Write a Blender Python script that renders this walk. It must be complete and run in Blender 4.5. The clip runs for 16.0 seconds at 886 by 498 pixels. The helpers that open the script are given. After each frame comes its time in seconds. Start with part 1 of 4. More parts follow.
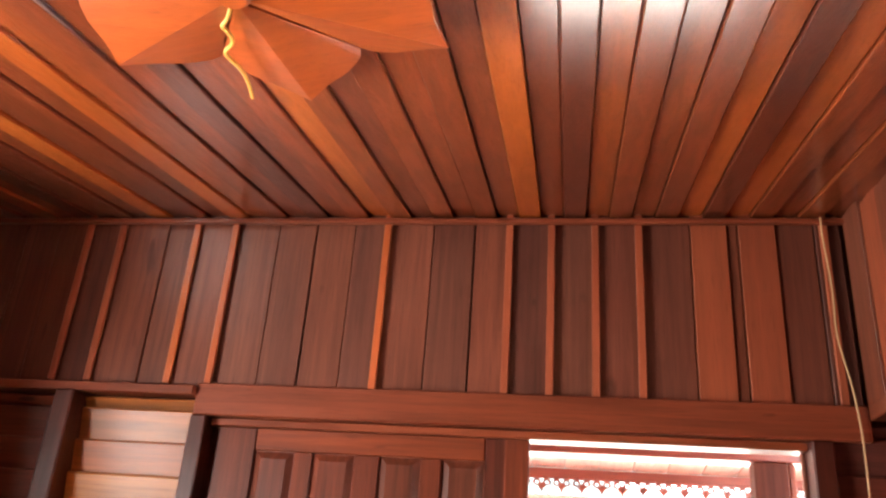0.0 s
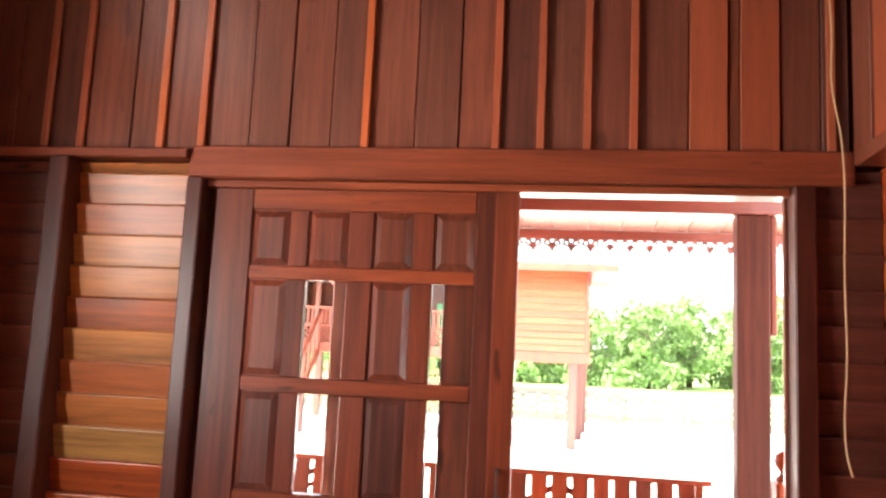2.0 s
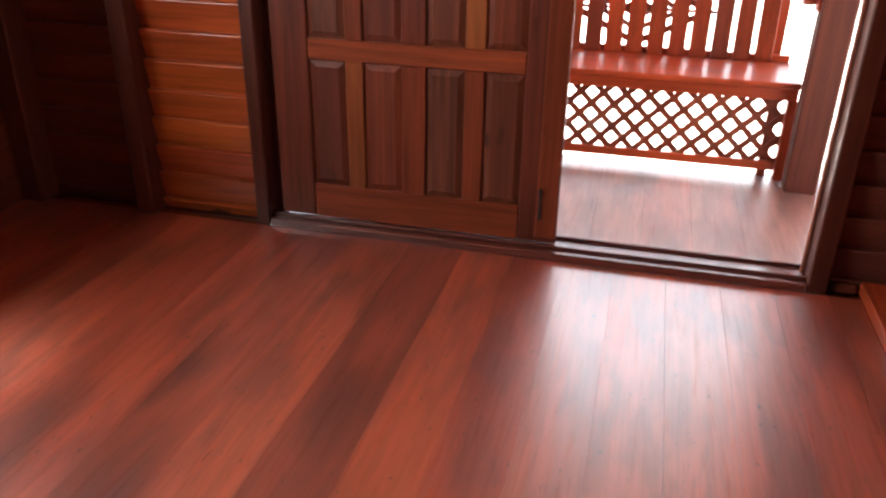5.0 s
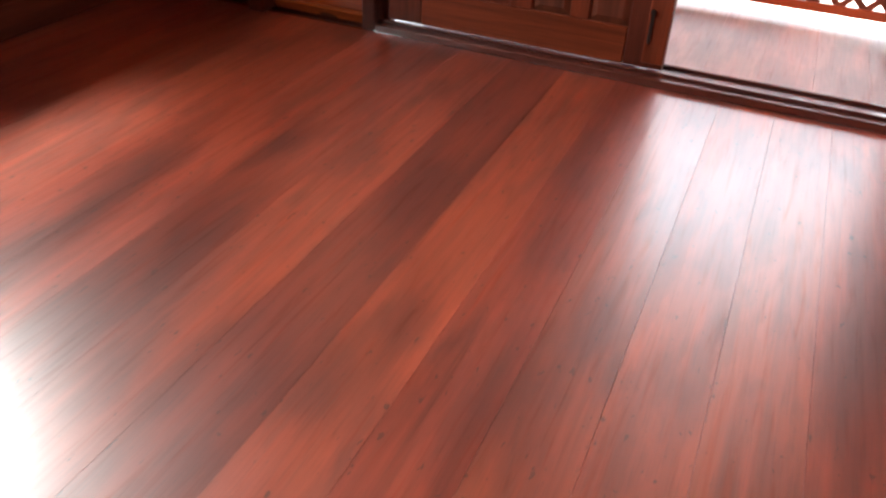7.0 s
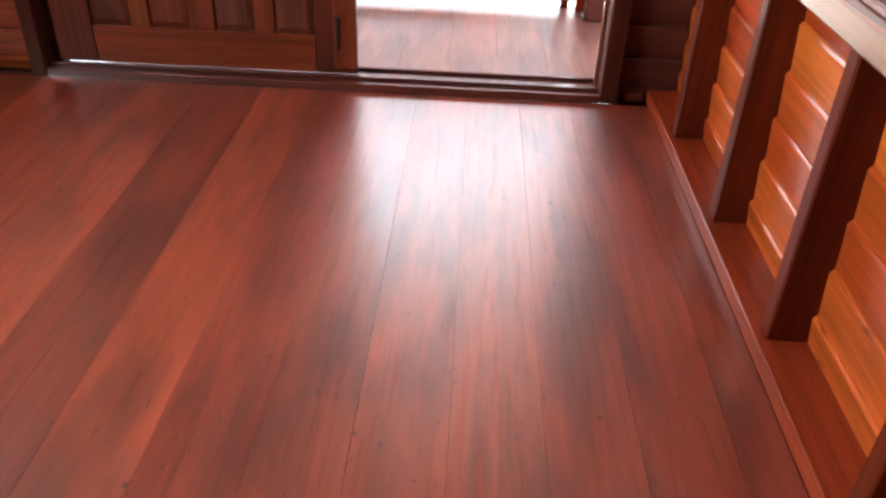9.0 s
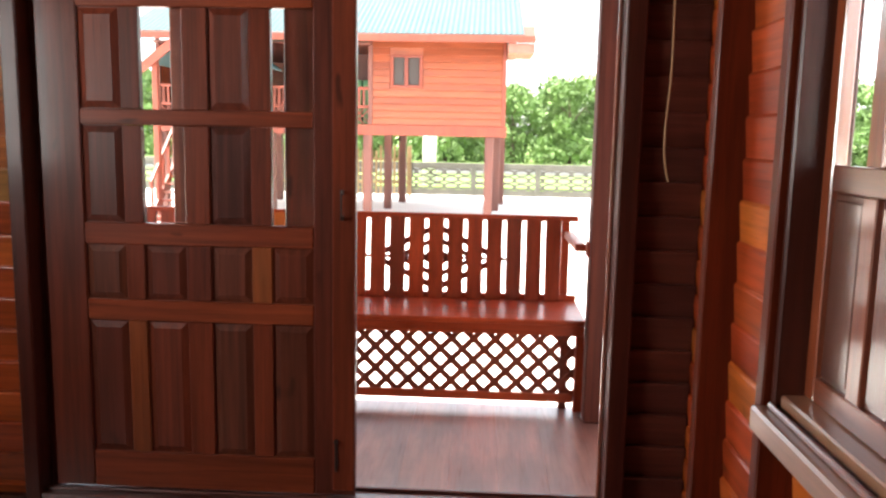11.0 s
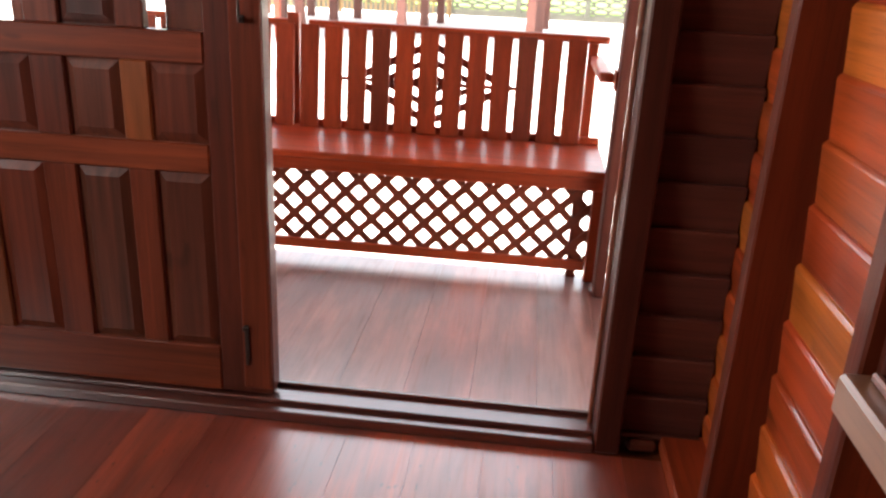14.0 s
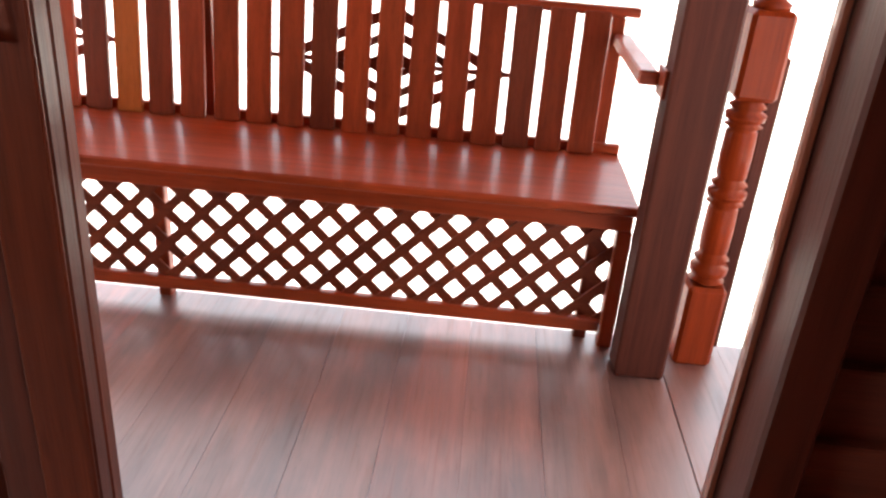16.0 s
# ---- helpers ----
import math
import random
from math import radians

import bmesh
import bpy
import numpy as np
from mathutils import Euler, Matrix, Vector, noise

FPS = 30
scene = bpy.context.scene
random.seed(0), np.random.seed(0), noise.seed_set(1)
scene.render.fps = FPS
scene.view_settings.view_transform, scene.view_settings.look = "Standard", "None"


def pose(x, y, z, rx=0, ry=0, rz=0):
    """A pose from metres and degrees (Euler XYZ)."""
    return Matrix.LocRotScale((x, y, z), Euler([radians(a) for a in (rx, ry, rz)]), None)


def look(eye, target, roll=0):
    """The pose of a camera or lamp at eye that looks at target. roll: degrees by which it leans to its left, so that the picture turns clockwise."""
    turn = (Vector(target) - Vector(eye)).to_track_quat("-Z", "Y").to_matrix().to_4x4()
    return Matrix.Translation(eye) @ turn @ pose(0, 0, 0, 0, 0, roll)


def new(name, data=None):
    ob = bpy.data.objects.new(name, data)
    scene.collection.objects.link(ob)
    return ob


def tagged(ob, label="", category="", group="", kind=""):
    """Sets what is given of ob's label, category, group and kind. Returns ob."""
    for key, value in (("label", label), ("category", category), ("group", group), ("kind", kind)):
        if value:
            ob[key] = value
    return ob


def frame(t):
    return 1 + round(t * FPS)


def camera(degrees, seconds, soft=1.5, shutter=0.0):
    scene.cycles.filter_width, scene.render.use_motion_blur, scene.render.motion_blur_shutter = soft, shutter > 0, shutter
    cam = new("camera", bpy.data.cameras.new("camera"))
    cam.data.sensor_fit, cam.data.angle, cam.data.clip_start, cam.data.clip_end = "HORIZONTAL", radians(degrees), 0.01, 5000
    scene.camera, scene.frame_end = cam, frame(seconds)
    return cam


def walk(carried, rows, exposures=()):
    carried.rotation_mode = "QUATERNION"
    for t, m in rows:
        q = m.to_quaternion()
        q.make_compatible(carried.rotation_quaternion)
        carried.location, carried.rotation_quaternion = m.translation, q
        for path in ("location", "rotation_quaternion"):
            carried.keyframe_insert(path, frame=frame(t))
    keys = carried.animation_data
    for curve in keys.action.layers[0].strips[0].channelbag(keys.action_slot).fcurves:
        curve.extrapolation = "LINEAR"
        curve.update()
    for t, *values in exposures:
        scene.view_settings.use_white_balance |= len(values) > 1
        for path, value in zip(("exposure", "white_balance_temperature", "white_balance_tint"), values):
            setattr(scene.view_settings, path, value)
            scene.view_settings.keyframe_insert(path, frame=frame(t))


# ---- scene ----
cam = camera(58.4, 16.0, soft=2.5)
PATH = [
    (0, (0.026, 0.064, 1.594), (-0.292, 1.875, 2.379), 4.3),
    (0.5, (0.049, 0.071, 1.555), (-0.27, 1.955, 2.146), 3.8),
    (1, (0.036, 0.073, 1.557), (-0.24, 1.993, 2.045), 3.7),
    (1.5, (0.039, 0.074, 1.555), (-0.231, 2.013, 1.962), 3.3),
    (2, (0.038, 0.083, 1.521), (-0.257, 2.044, 1.775), 2.7),
    (2.5, (0.034, 0.108, 1.45), (-0.289, 2.081, 1.522), 1.4),
    (3, (0.07, 0.117, 1.389), (-0.289, 2.077, 1.213), 0.6),
    (3.5, (0.126, 0.117, 1.327), (-0.261, 2.021, 0.851), 0.6),
    (4, (0.144, 0.106, 1.277), (-0.262, 1.942, 0.597), -0.3),
    (4.5, (0.127, 0.089, 1.326), (-0.288, 1.867, 0.509), -0.6),
    (5, (0.143, 0.057, 1.302), (-0.297, 1.806, 0.437), 1.0),
    (5.2, (0.157, 0.038, 1.28), (-0.317, 1.767, 0.394), 2.0),
    (7.3, (0.232, -0.044, 1.098), (-0.388, 1.464, -0.06), 2.8),
    (7.5, (0.225, -0.041, 1.098), (-0.337, 1.485, -0.066), 2.3),
    (8, (0.251, -0.027, 1.092), (-0.131, 1.521, -0.116), 0.8),
    (8.5, (0.278, -0.004, 1.119), (0.069, 1.544, -0.13), 1.2),
    (9, (0.306, 0.009, 1.125), (0.261, 1.675, 0.02), 2.3),
    (9.5, (0.328, 0.043, 1.194), (0.376, 1.863, 0.366), 2.0),
    (10, (0.324, 0.034, 1.256), (0.406, 1.945, 0.671), 1.7),
    (10.2, (0.325, 0.042, 1.274), (0.408, 1.974, 0.764), 1.7),
    (12.3, (0.382, 0.267, 1.377), (-0.09, 2.205, 1.24), 0.6),
    (12.5, (0.406, 0.329, 1.373), (-0.024, 2.275, 1.2), 0.0),
    (13, (0.488, 0.504, 1.333), (0.119, 2.449, 1.047), -0.2),
    (13.5, (0.566, 0.707, 1.277), (0.203, 2.614, 0.798), 0.8),
    (14, (0.526, 0.901, 1.219), (0.344, 2.765, 0.517), 2.8),
    (14.5, (0.465, 1.115, 1.186), (0.512, 2.923, 0.331), 3.2),
    (15, (0.457, 1.347, 1.178), (0.511, 3.130, 0.272), 3.2),
    (15.5, (0.455, 1.574, 1.195), (0.404, 3.379, 0.336), 4.0),
    (16, (0.395, 1.903, 1.246), (0.324, 3.709, 0.39), 4.7),
]
EXPOSURES = [(0.0, 3.85), (2.5, 3.95), (3.5, 3.65), (5.0, 3.5), (7.5, 3.6), (9.0, 3.6), (10.0, 3.1), (12.3, 2.72), (13.5, 2.85), (14.5, 3.05), (15.5, 3.0), (16.0, 2.65)]
walk(cam, [(t, look(eye, target, roll)) for t, eye, target, roll in PATH], EXPOSURES)

# ---- world and light ----
world = bpy.data.worlds.new("sky")
scene.world = world
world.use_nodes = True
wn = world.node_tree
sky = wn.nodes.new("ShaderNodeTexSky")
sky.sky_type = "NISHITA"
sky.sun_disc = False
sky.sun_elevation = radians(66)
sky.sun_rotation = radians(249)
sky.dust_density = 2.5
sky.air_density = 1.0
sky.ozone_density = 1.0
haze = wn.nodes.new("ShaderNodeHueSaturation")
haze.inputs["Saturation"].default_value = 0.27
wn.links.new(sky.outputs[0], haze.inputs["Color"])
wn.links.new(haze.outputs[0], wn.nodes["Background"].inputs[0])
wn.nodes["Background"].inputs[1].default_value = 0.15

sun = new("sun", bpy.data.lights.new("sun", "SUN"))
sun.data.energy = 3.2
sun.data.angle = radians(25)
sun.data.color = (1.0, 0.95, 0.88)
sun.matrix_world = look((-11.2, -4.2, 28), (0, 0, 0))


def window_light(name, x, y, z, rx, ry, rz, w, h, watts, colour=(1.0, 0.99, 0.96)):
    lamp = bpy.data.lights.new(name, "AREA")
    lamp.shape, lamp.size, lamp.size_y = "RECTANGLE", w, h
    lamp.energy, lamp.color = watts, colour
    ob = new(name, lamp)
    ob.matrix_world = pose(x, y, z, rx, ry, rz)
    return ob


# sky light in the openings: an area lamp shines along its own -z
window_light("skylight_left_window", -2.80, 0.80, 1.45, 0, -90, 0, 1.3, 1.6, 17)


# ---- materials ----
def mat(name):
    m = bpy.data.materials.new(name)
    m.use_nodes = True
    nt = m.node_tree
    return m, nt, nt.nodes["Principled BSDF"]


def node(nt, kind, **kw):
    n = nt.nodes.new(kind)
    for k, v in kw.items():
        if k == "blend":
            n.blend_type = v
        elif k == "data":
            n.data_type = v
        elif k == "op":
            n.operation = v
    return n


def ramp(nt, stops, soft=False):
    r = nt.nodes.new("ShaderNodeValToRGB")
    el = r.color_ramp.elements
    el[0].position, el[0].color = stops[0][0], (*stops[0][1], 1)
    el[1].position, el[1].color = stops[-1][0], (*stops[-1][1], 1)
    for p, c in stops[1:-1]:
        el.new(p).color = (*c, 1)
    if soft:
        r.color_ramp.interpolation = "B_SPLINE"
    return r


def wood(name, shades, axis="z", rough=0.3, coat=0.3, island=False, contrast=0.45, bump=0.12, clear=1.5, coat_rough=0.13, spec=0.5, knots=0.0, dents=0.0):
    """Varnished board: a shade for each piece, long grain along one axis, blotches and pores."""
    m, nt, b = mat(name)
    L = nt.links.new
    tc = node(nt, "ShaderNodeTexCoord")
    if island:
        rnd = node(nt, "ShaderNodeNewGeometry").outputs["Random Per Island"]
    else:
        rnd = node(nt, "ShaderNodeObjectInfo").outputs["Random"]
    shift = node(nt, "ShaderNodeVectorMath", op="MULTIPLY_ADD")
    comb = node(nt, "ShaderNodeCombineXYZ")
    for k in range(3):
        L(rnd, comb.inputs[k])
    L(comb.outputs[0], shift.inputs[0])
    shift.inputs[1].default_value = (31.0, 17.0, 23.0)
    L(tc.outputs["Object"], shift.inputs[2])
    base = ramp(nt, [(k / max(1, len(shades) - 1), c) for k, c in enumerate(shades)])
    L(rnd, base.inputs[0])

    def noise_tex(long, cross, detail=4.0, dist=0.0):
        mp = node(nt, "ShaderNodeMapping")
        s = [cross, cross, cross]
        s["xyz".index(axis)] = long
        mp.inputs["Scale"].default_value = s
        L(shift.outputs[0], mp.inputs["Vector"])
        n = node(nt, "ShaderNodeTexNoise")
        n.inputs["Scale"].default_value = 1.0
        n.inputs["Detail"].default_value = detail
        n.inputs["Distortion"].default_value = dist
        L(mp.outputs[0], n.inputs["Vector"])
        return n.outputs["Fac"]

    grain = noise_tex(1.6, 38.0, 5.0, 0.6)
    fine = noise_tex(9.0, 260.0, 3.0)
    blot = noise_tex(1.1, 4.5, 2.0, 0.0)
    dark = ramp(nt, [(0.28, (1 - contrast,) * 3), (0.62, (1.0, 1.0, 1.0)), (0.85, (1 + contrast * 0.5, 1 + contrast * 0.45, 1 + contrast * 0.35))], True)
    L(grain, dark.inputs[0])
    mul = node(nt, "ShaderNodeMix", blend="MULTIPLY", data="RGBA")
    mul.inputs["Factor"].default_value = 1.0
    L(base.outputs[0], mul.inputs["A"])
    L(dark.outputs[0], mul.inputs["B"])
    stain = ramp(nt, [(0.3, (0.55, 0.5, 0.5)), (0.55, (1.0, 1.0, 1.0)), (0.8, (1.18, 1.12, 1.05))], True)
    L(blot, stain.inputs[0])
    mul2 = node(nt, "ShaderNodeMix", blend="MULTIPLY", data="RGBA")
    mul2.inputs["Factor"].default_value = 0.65
    L(mul.outputs["Result"], mul2.inputs["A"])
    L(stain.outputs[0], mul2.inputs["B"])
    pore = ramp(nt, [(0.33, (0.72, 0.7, 0.7)), (0.46, (1.0, 1.0, 1.0))])
    L(fine, pore.inputs[0])
    mul3 = node(nt, "ShaderNodeMix", blend="MULTIPLY", data="RGBA")
    mul3.inputs["Factor"].default_value = 0.7
    L(mul2.outputs["Result"], mul3.inputs["A"])
    L(pore.outputs[0], mul3.inputs["B"])
    last = mul3.outputs["Result"]
    if knots:
        # dark knots, few and far between, drawn out along the board
        kn = ramp(nt, [(0.70, (1.0, 1.0, 1.0)), (0.76, (1 - knots, 1 - knots, 1 - knots)), (0.84, (0.35, 0.3, 0.3))])
        L(noise_tex(5.0, 13.0, 1.5, 0.3), kn.inputs[0])
        mk = node(nt, "ShaderNodeMix", blend="MULTIPLY", data="RGBA")
        mk.inputs["Factor"].default_value = 1.0
        L(last, mk.inputs["A"])
        L(kn.outputs[0], mk.inputs["B"])
        last = mk.outputs["Result"]
    if dents:
        # small dark dents and scuffs
        dn = ramp(nt, [(0.685, (1.0, 1.0, 1.0)), (0.73, (1 - dents, 1 - dents, 1 - dents))])
        L(noise_tex(26.0, 70.0, 2.0, 0.2), dn.inputs[0])
        md = node(nt, "ShaderNodeMix", blend="MULTIPLY", data="RGBA")
        md.inputs["Factor"].default_value = 1.0
        L(last, md.inputs["A"])
        L(dn.outputs[0], md.inputs["B"])
        last = md.outputs["Result"]
        # soft stains and rubbed patches that run on over several boards
        wear = ramp(nt, [(0.2, (0.2, 0.2, 0.22)), (0.42, (0.55, 0.52, 0.54)), (0.58, (1.2, 1.2, 1.2)), (0.8, (1.6, 1.7, 1.8))], True)
        wm = node(nt, "ShaderNodeMapping")
        wm.inputs["Scale"].default_value = (6.0, 1.7, 3.0)
        wm.inputs["Rotation"].default_value = (0.0, 0.0, 0.35)
        L(node(nt, "ShaderNodeNewGeometry").outputs["Position"], wm.inputs["Vector"])
        wn = node(nt, "ShaderNodeTexNoise")
        wn.inputs["Scale"].default_value = 1.0
        wn.inputs["Detail"].default_value = 5.0
        wn.inputs["Roughness"].default_value = 0.55
        L(wm.outputs[0], wn.inputs["Vector"])
        L(wn.outputs["Fac"], wear.inputs[0])
        mw = node(nt, "ShaderNodeMix", blend="MULTIPLY", data="RGBA")
        mw.inputs["Factor"].default_value = 0.95
        L(last, mw.inputs["A"])
        L(wear.outputs[0], mw.inputs["B"])
        last = mw.outputs["Result"]
        # the varnish is duller in places
        cr = node(nt, "ShaderNodeMapRange")
        cr.inputs["From Min"].default_value, cr.inputs["From Max"].default_value = 0.2, 0.8
        cr.inputs["To Min"].default_value, cr.inputs["To Max"].default_value = coat_rough - 0.035, coat_rough + 0.035
        L(noise_tex(1.6, 9.0, 1.0, 0.0), cr.inputs["Value"])
        L(cr.outputs[0], b.inputs["Coat Roughness"])
        # scratches along the board and chipped spots where the varnish is gone
        scr = ramp(nt, [(0.25, (0.6, 0.6, 0.6)), (0.45, (1.0, 1.0, 1.0))], True)
        L(noise_tex(3.5, 60.0, 4.0, 0.8), scr.inputs[0])
        shine = scr.outputs[0]
    if dents:
        # dark streaks soaked into the grain
        st = ramp(nt, [(0.28, (0.3, 0.24, 0.24)), (0.42, (1.0, 1.0, 1.0))], True)
        L(noise_tex(2.0, 9.0, 5.0, 1.2), st.inputs[0])
        ms = node(nt, "ShaderNodeMix", blend="MULTIPLY", data="RGBA")
        ms.inputs["Factor"].default_value = dents
        L(last, ms.inputs["A"])
        L(st.outputs[0], ms.inputs["B"])
        last = ms.outputs["Result"]
    L(last, b.inputs["Base Color"])
    rr = node(nt, "ShaderNodeMapRange")
    rr.inputs["To Min"].default_value, rr.inputs["To Max"].default_value = max(0.29, rough - 0.1), rough + 0.14
    L(blot, rr.inputs["Value"])
    L(rr.outputs[0], b.inputs["Roughness"])
    b.inputs["Coat Weight"].default_value = coat
    if dents:
        L(shine, b.inputs["Coat Weight"])
    b.inputs["Coat Roughness"].default_value = coat_rough
    b.inputs["Specular IOR Level"].default_value = spec
    b.inputs["Coat IOR"].default_value = clear
    bp = node(nt, "ShaderNodeBump")
    bp.inputs["Strength"].default_value = bump
    bp.inputs["Distance"].default_value = 0.004
    mixh = node(nt, "ShaderNodeMath", op="ADD")
    L(grain, mixh.inputs[0])
    L(fine, mixh.inputs[1])
    L(mixh.outputs[0], bp.inputs["Height"])
    L(bp.outputs[0], b.inputs["Normal"])
    return m


def speckled(name, a, c, scale=8.0, rough=0.8, bump=0.2, fine=60.0):
    m, nt, b = mat(name)
    L = nt.links.new
    tc = node(nt, "ShaderNodeTexCoord")
    n1, n2 = node(nt, "ShaderNodeTexNoise"), node(nt, "ShaderNodeTexNoise")
    for n, s in ((n1, scale), (n2, fine)):
        n.inputs["Scale"].default_value = s
        n.inputs["Detail"].default_value = 4.0
        L(tc.outputs["Object"], n.inputs["Vector"])
    r = ramp(nt, [(0.3, a), (0.7, c)])
    av = node(nt, "ShaderNodeMath", op="MULTIPLY_ADD")
    L(n2.outputs["Fac"], av.inputs[0])
    av.inputs[1].default_value = 0.35
    half = node(nt, "ShaderNodeMath", op="MULTIPLY")
    L(n1.outputs["Fac"], half.inputs[0])
    half.inputs[1].default_value = 0.65
    L(half.outputs[0], av.inputs[2])
    L(av.outputs[0], r.inputs[0])
    L(r.outputs[0], b.inputs["Base Color"])
    b.inputs["Roughness"].default_value = rough
    bp = node(nt, "ShaderNodeBump")
    bp.inputs["Strength"].default_value = bump
    bp.inputs["Distance"].default_value = 0.01
    L(n2.outputs["Fac"], bp.inputs["Height"])
    L(bp.outputs[0], b.inputs["Normal"])
    return m


def plain(name, c, rough=0.5, metal=0.0):
    m, nt, b = mat(name)
    b.inputs["Base Color"].default_value = (*c, 1)
    b.inputs["Roughness"].default_value = rough
    b.inputs["Metallic"].default_value = metal
    return m


def glass(name):
    m, nt, b = mat(name)
    b.inputs["Base Color"].default_value = (0.97, 0.99, 0.98, 1)
    b.inputs["Roughness"].default_value = 0.02
    b.inputs["Transmission Weight"].default_value = 1.0
    b.inputs["IOR"].default_value = 1.02
    return m


DARK = [(0.1, 0.036, 0.024), (0.18, 0.05, 0.026), (0.14, 0.043, 0.026), (0.21, 0.056, 0.028), (0.16, 0.044, 0.025), (0.115, 0.037, 0.024), (0.19, 0.052, 0.026)]
HONEY = [(0.34, 0.07, 0.013), (0.44, 0.165, 0.034), (0.29, 0.05, 0.011), (0.4, 0.2, 0.058), (0.37, 0.092, 0.016), (0.32, 0.057, 0.012), (0.42, 0.14, 0.026)]
M_WALLV = wood("upper_wall_wood", DARK, "z", 0.42, 0.4, spec=0.25, knots=0.4, coat_rough=0.24)
M_STRIP = wood("orange_batten_wood", [(0.5, 0.11, 0.022), (0.42, 0.085, 0.02)], "z", 0.35, 0.2, contrast=0.25)
M_PALE = wood("salmon_board_wood", [(0.36, 0.085, 0.035), (0.3, 0.07, 0.03)], "z", 0.42, 0.1, contrast=0.25, spec=0.25)
M_SIDEX = wood("honey_siding_wood_x", HONEY, "x", 0.4, 0.15, spec=0.2, knots=0.85, contrast=0.6, coat_rough=0.2, bump=0.25)
M_SIDERED = wood("red_siding_wood_x", [(0.52, 0.095, 0.019), (0.38, 0.065, 0.015), (0.55, 0.125, 0.022), (0.34, 0.056, 0.014)], "x", 0.42, 0.2, spec=0.25, knots=0.85, contrast=0.6, coat_rough=0.2)
# browner boards left of the post, with part of the shade there in their colour
M_SIDEBROWNSHADE = wood("brown_shaded_siding_wood_x", [(0.11, 0.022, 0.008), (0.14, 0.028, 0.009)], "x", 0.45, 0.0, spec=0.18, knots=0.7)
# same siding wood, darkened in colour for the shaded corner and backing
M_SIDEXSHADE = wood("shaded_siding_wood_x", [(0.09, 0.026, 0.018), (0.13, 0.033, 0.019), (0.085, 0.026, 0.018)], "x", 0.45, 0.15, spec=0.2, coat_rough=0.25)
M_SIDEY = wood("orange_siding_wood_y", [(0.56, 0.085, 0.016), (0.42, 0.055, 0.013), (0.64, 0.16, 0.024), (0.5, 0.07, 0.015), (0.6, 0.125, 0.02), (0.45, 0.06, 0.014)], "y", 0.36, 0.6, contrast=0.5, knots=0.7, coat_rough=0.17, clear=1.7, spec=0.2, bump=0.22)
# darkened copy of the y siding: the shade of unlit walls is in its colour
M_SIDEYSHADE = wood("shaded_siding_wood_y", [(0.11, 0.022, 0.009), (0.15, 0.03, 0.011), (0.09, 0.02, 0.009)], "y", 0.45, 0.0, spec=0.2)
M_CEIL = wood("ceiling_board_wood", [(0.13, 0.027, 0.012), (0.29, 0.058, 0.015), (0.17, 0.037, 0.015), (0.38, 0.08, 0.016), (0.21, 0.043, 0.015), (0.12, 0.029, 0.015), (0.32, 0.064, 0.016), (0.18, 0.039, 0.016)], "y", 0.3, 1.0, island=True, contrast=0.4, clear=2.0, spec=0.25, coat_rough=0.19, bump=0.35)
M_CEILO = wood("orange_ceiling_wood", [(0.5, 0.115, 0.018), (0.42, 0.088, 0.016)], "y", 0.3, 0.9, island=True, contrast=0.3, clear=1.7, spec=0.25, coat_rough=0.16, bump=0.3)
# frame wood for uprights, darkened: their shade is put into the colour
M_FRAMEZSHADE = wood("shaded_frame_wood_upright", [(0.065, 0.0135, 0.0075), (0.092, 0.019, 0.009)], "z", 0.42, 0.2, spec=0.2, knots=0.3, coat_rough=0.2)
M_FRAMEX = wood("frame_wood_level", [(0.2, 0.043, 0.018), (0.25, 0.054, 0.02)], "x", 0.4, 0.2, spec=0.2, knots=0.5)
M_FRAMEY = wood("frame_wood_along", [(0.2, 0.05, 0.022), (0.26, 0.065, 0.026)], "y", 0.3, 1.0, clear=1.9, coat_rough=0.2)
M_BEAD = wood("glossy_bead_wood", [(0.2, 0.05, 0.025), (0.26, 0.07, 0.03)], "z", 0.3, 1.0, clear=2.0, coat_rough=0.1)
M_DSILL = wood("door_sill_wood", [(0.1, 0.022, 0.014), (0.13, 0.028, 0.016)], "x", 0.35, 0.9, clear=1.7, coat_rough=0.16, contrast=0.5)
M_SOLE = wood("sole_plate_wood", [(0.32, 0.05, 0.015), (0.36, 0.06, 0.017)], "y", 0.42, 0.15, spec=0.2)
M_STUD = wood("stud_wood", [(0.12, 0.018, 0.006), (0.15, 0.023, 0.007), (0.1, 0.016, 0.006)], "z", 0.42, 0.1, spec=0.1)
# sill wood lightened: the window's glare on it is put into the base colour
M_LITSILL = wood("lit_sill_wood", [(0.336, 0.160, 0.080), (0.384, 0.200, 0.104)], "y", 0.4, 1.0, clear=2.0, coat_rough=0.28, contrast=0.35)
M_DOORZ = wood("door_wood_upright", [(0.13, 0.025, 0.011), (0.185, 0.036, 0.013), (0.105, 0.022, 0.011)], "z", 0.4, 0.25, spec=0.2, knots=0.6, contrast=0.6)
M_DOORX = wood("door_wood_level", [(0.21, 0.041, 0.014), (0.265, 0.052, 0.016)], "x", 0.4, 0.25, spec=0.2, knots=0.6, contrast=0.6)
M_PANEL = wood("door_panel_wood", [(0.095, 0.025, 0.015), (0.18, 0.037, 0.016), (0.125, 0.037, 0.019)], "z", 0.36, 0.35, spec=0.25, knots=0.5, contrast=0.6)
M_LEAFZ = wood("window_leaf_wood", [(0.26, 0.055, 0.02), (0.32, 0.075, 0.025)], "z", 0.3, 1.0, clear=2.0, coat_rough=0.12)
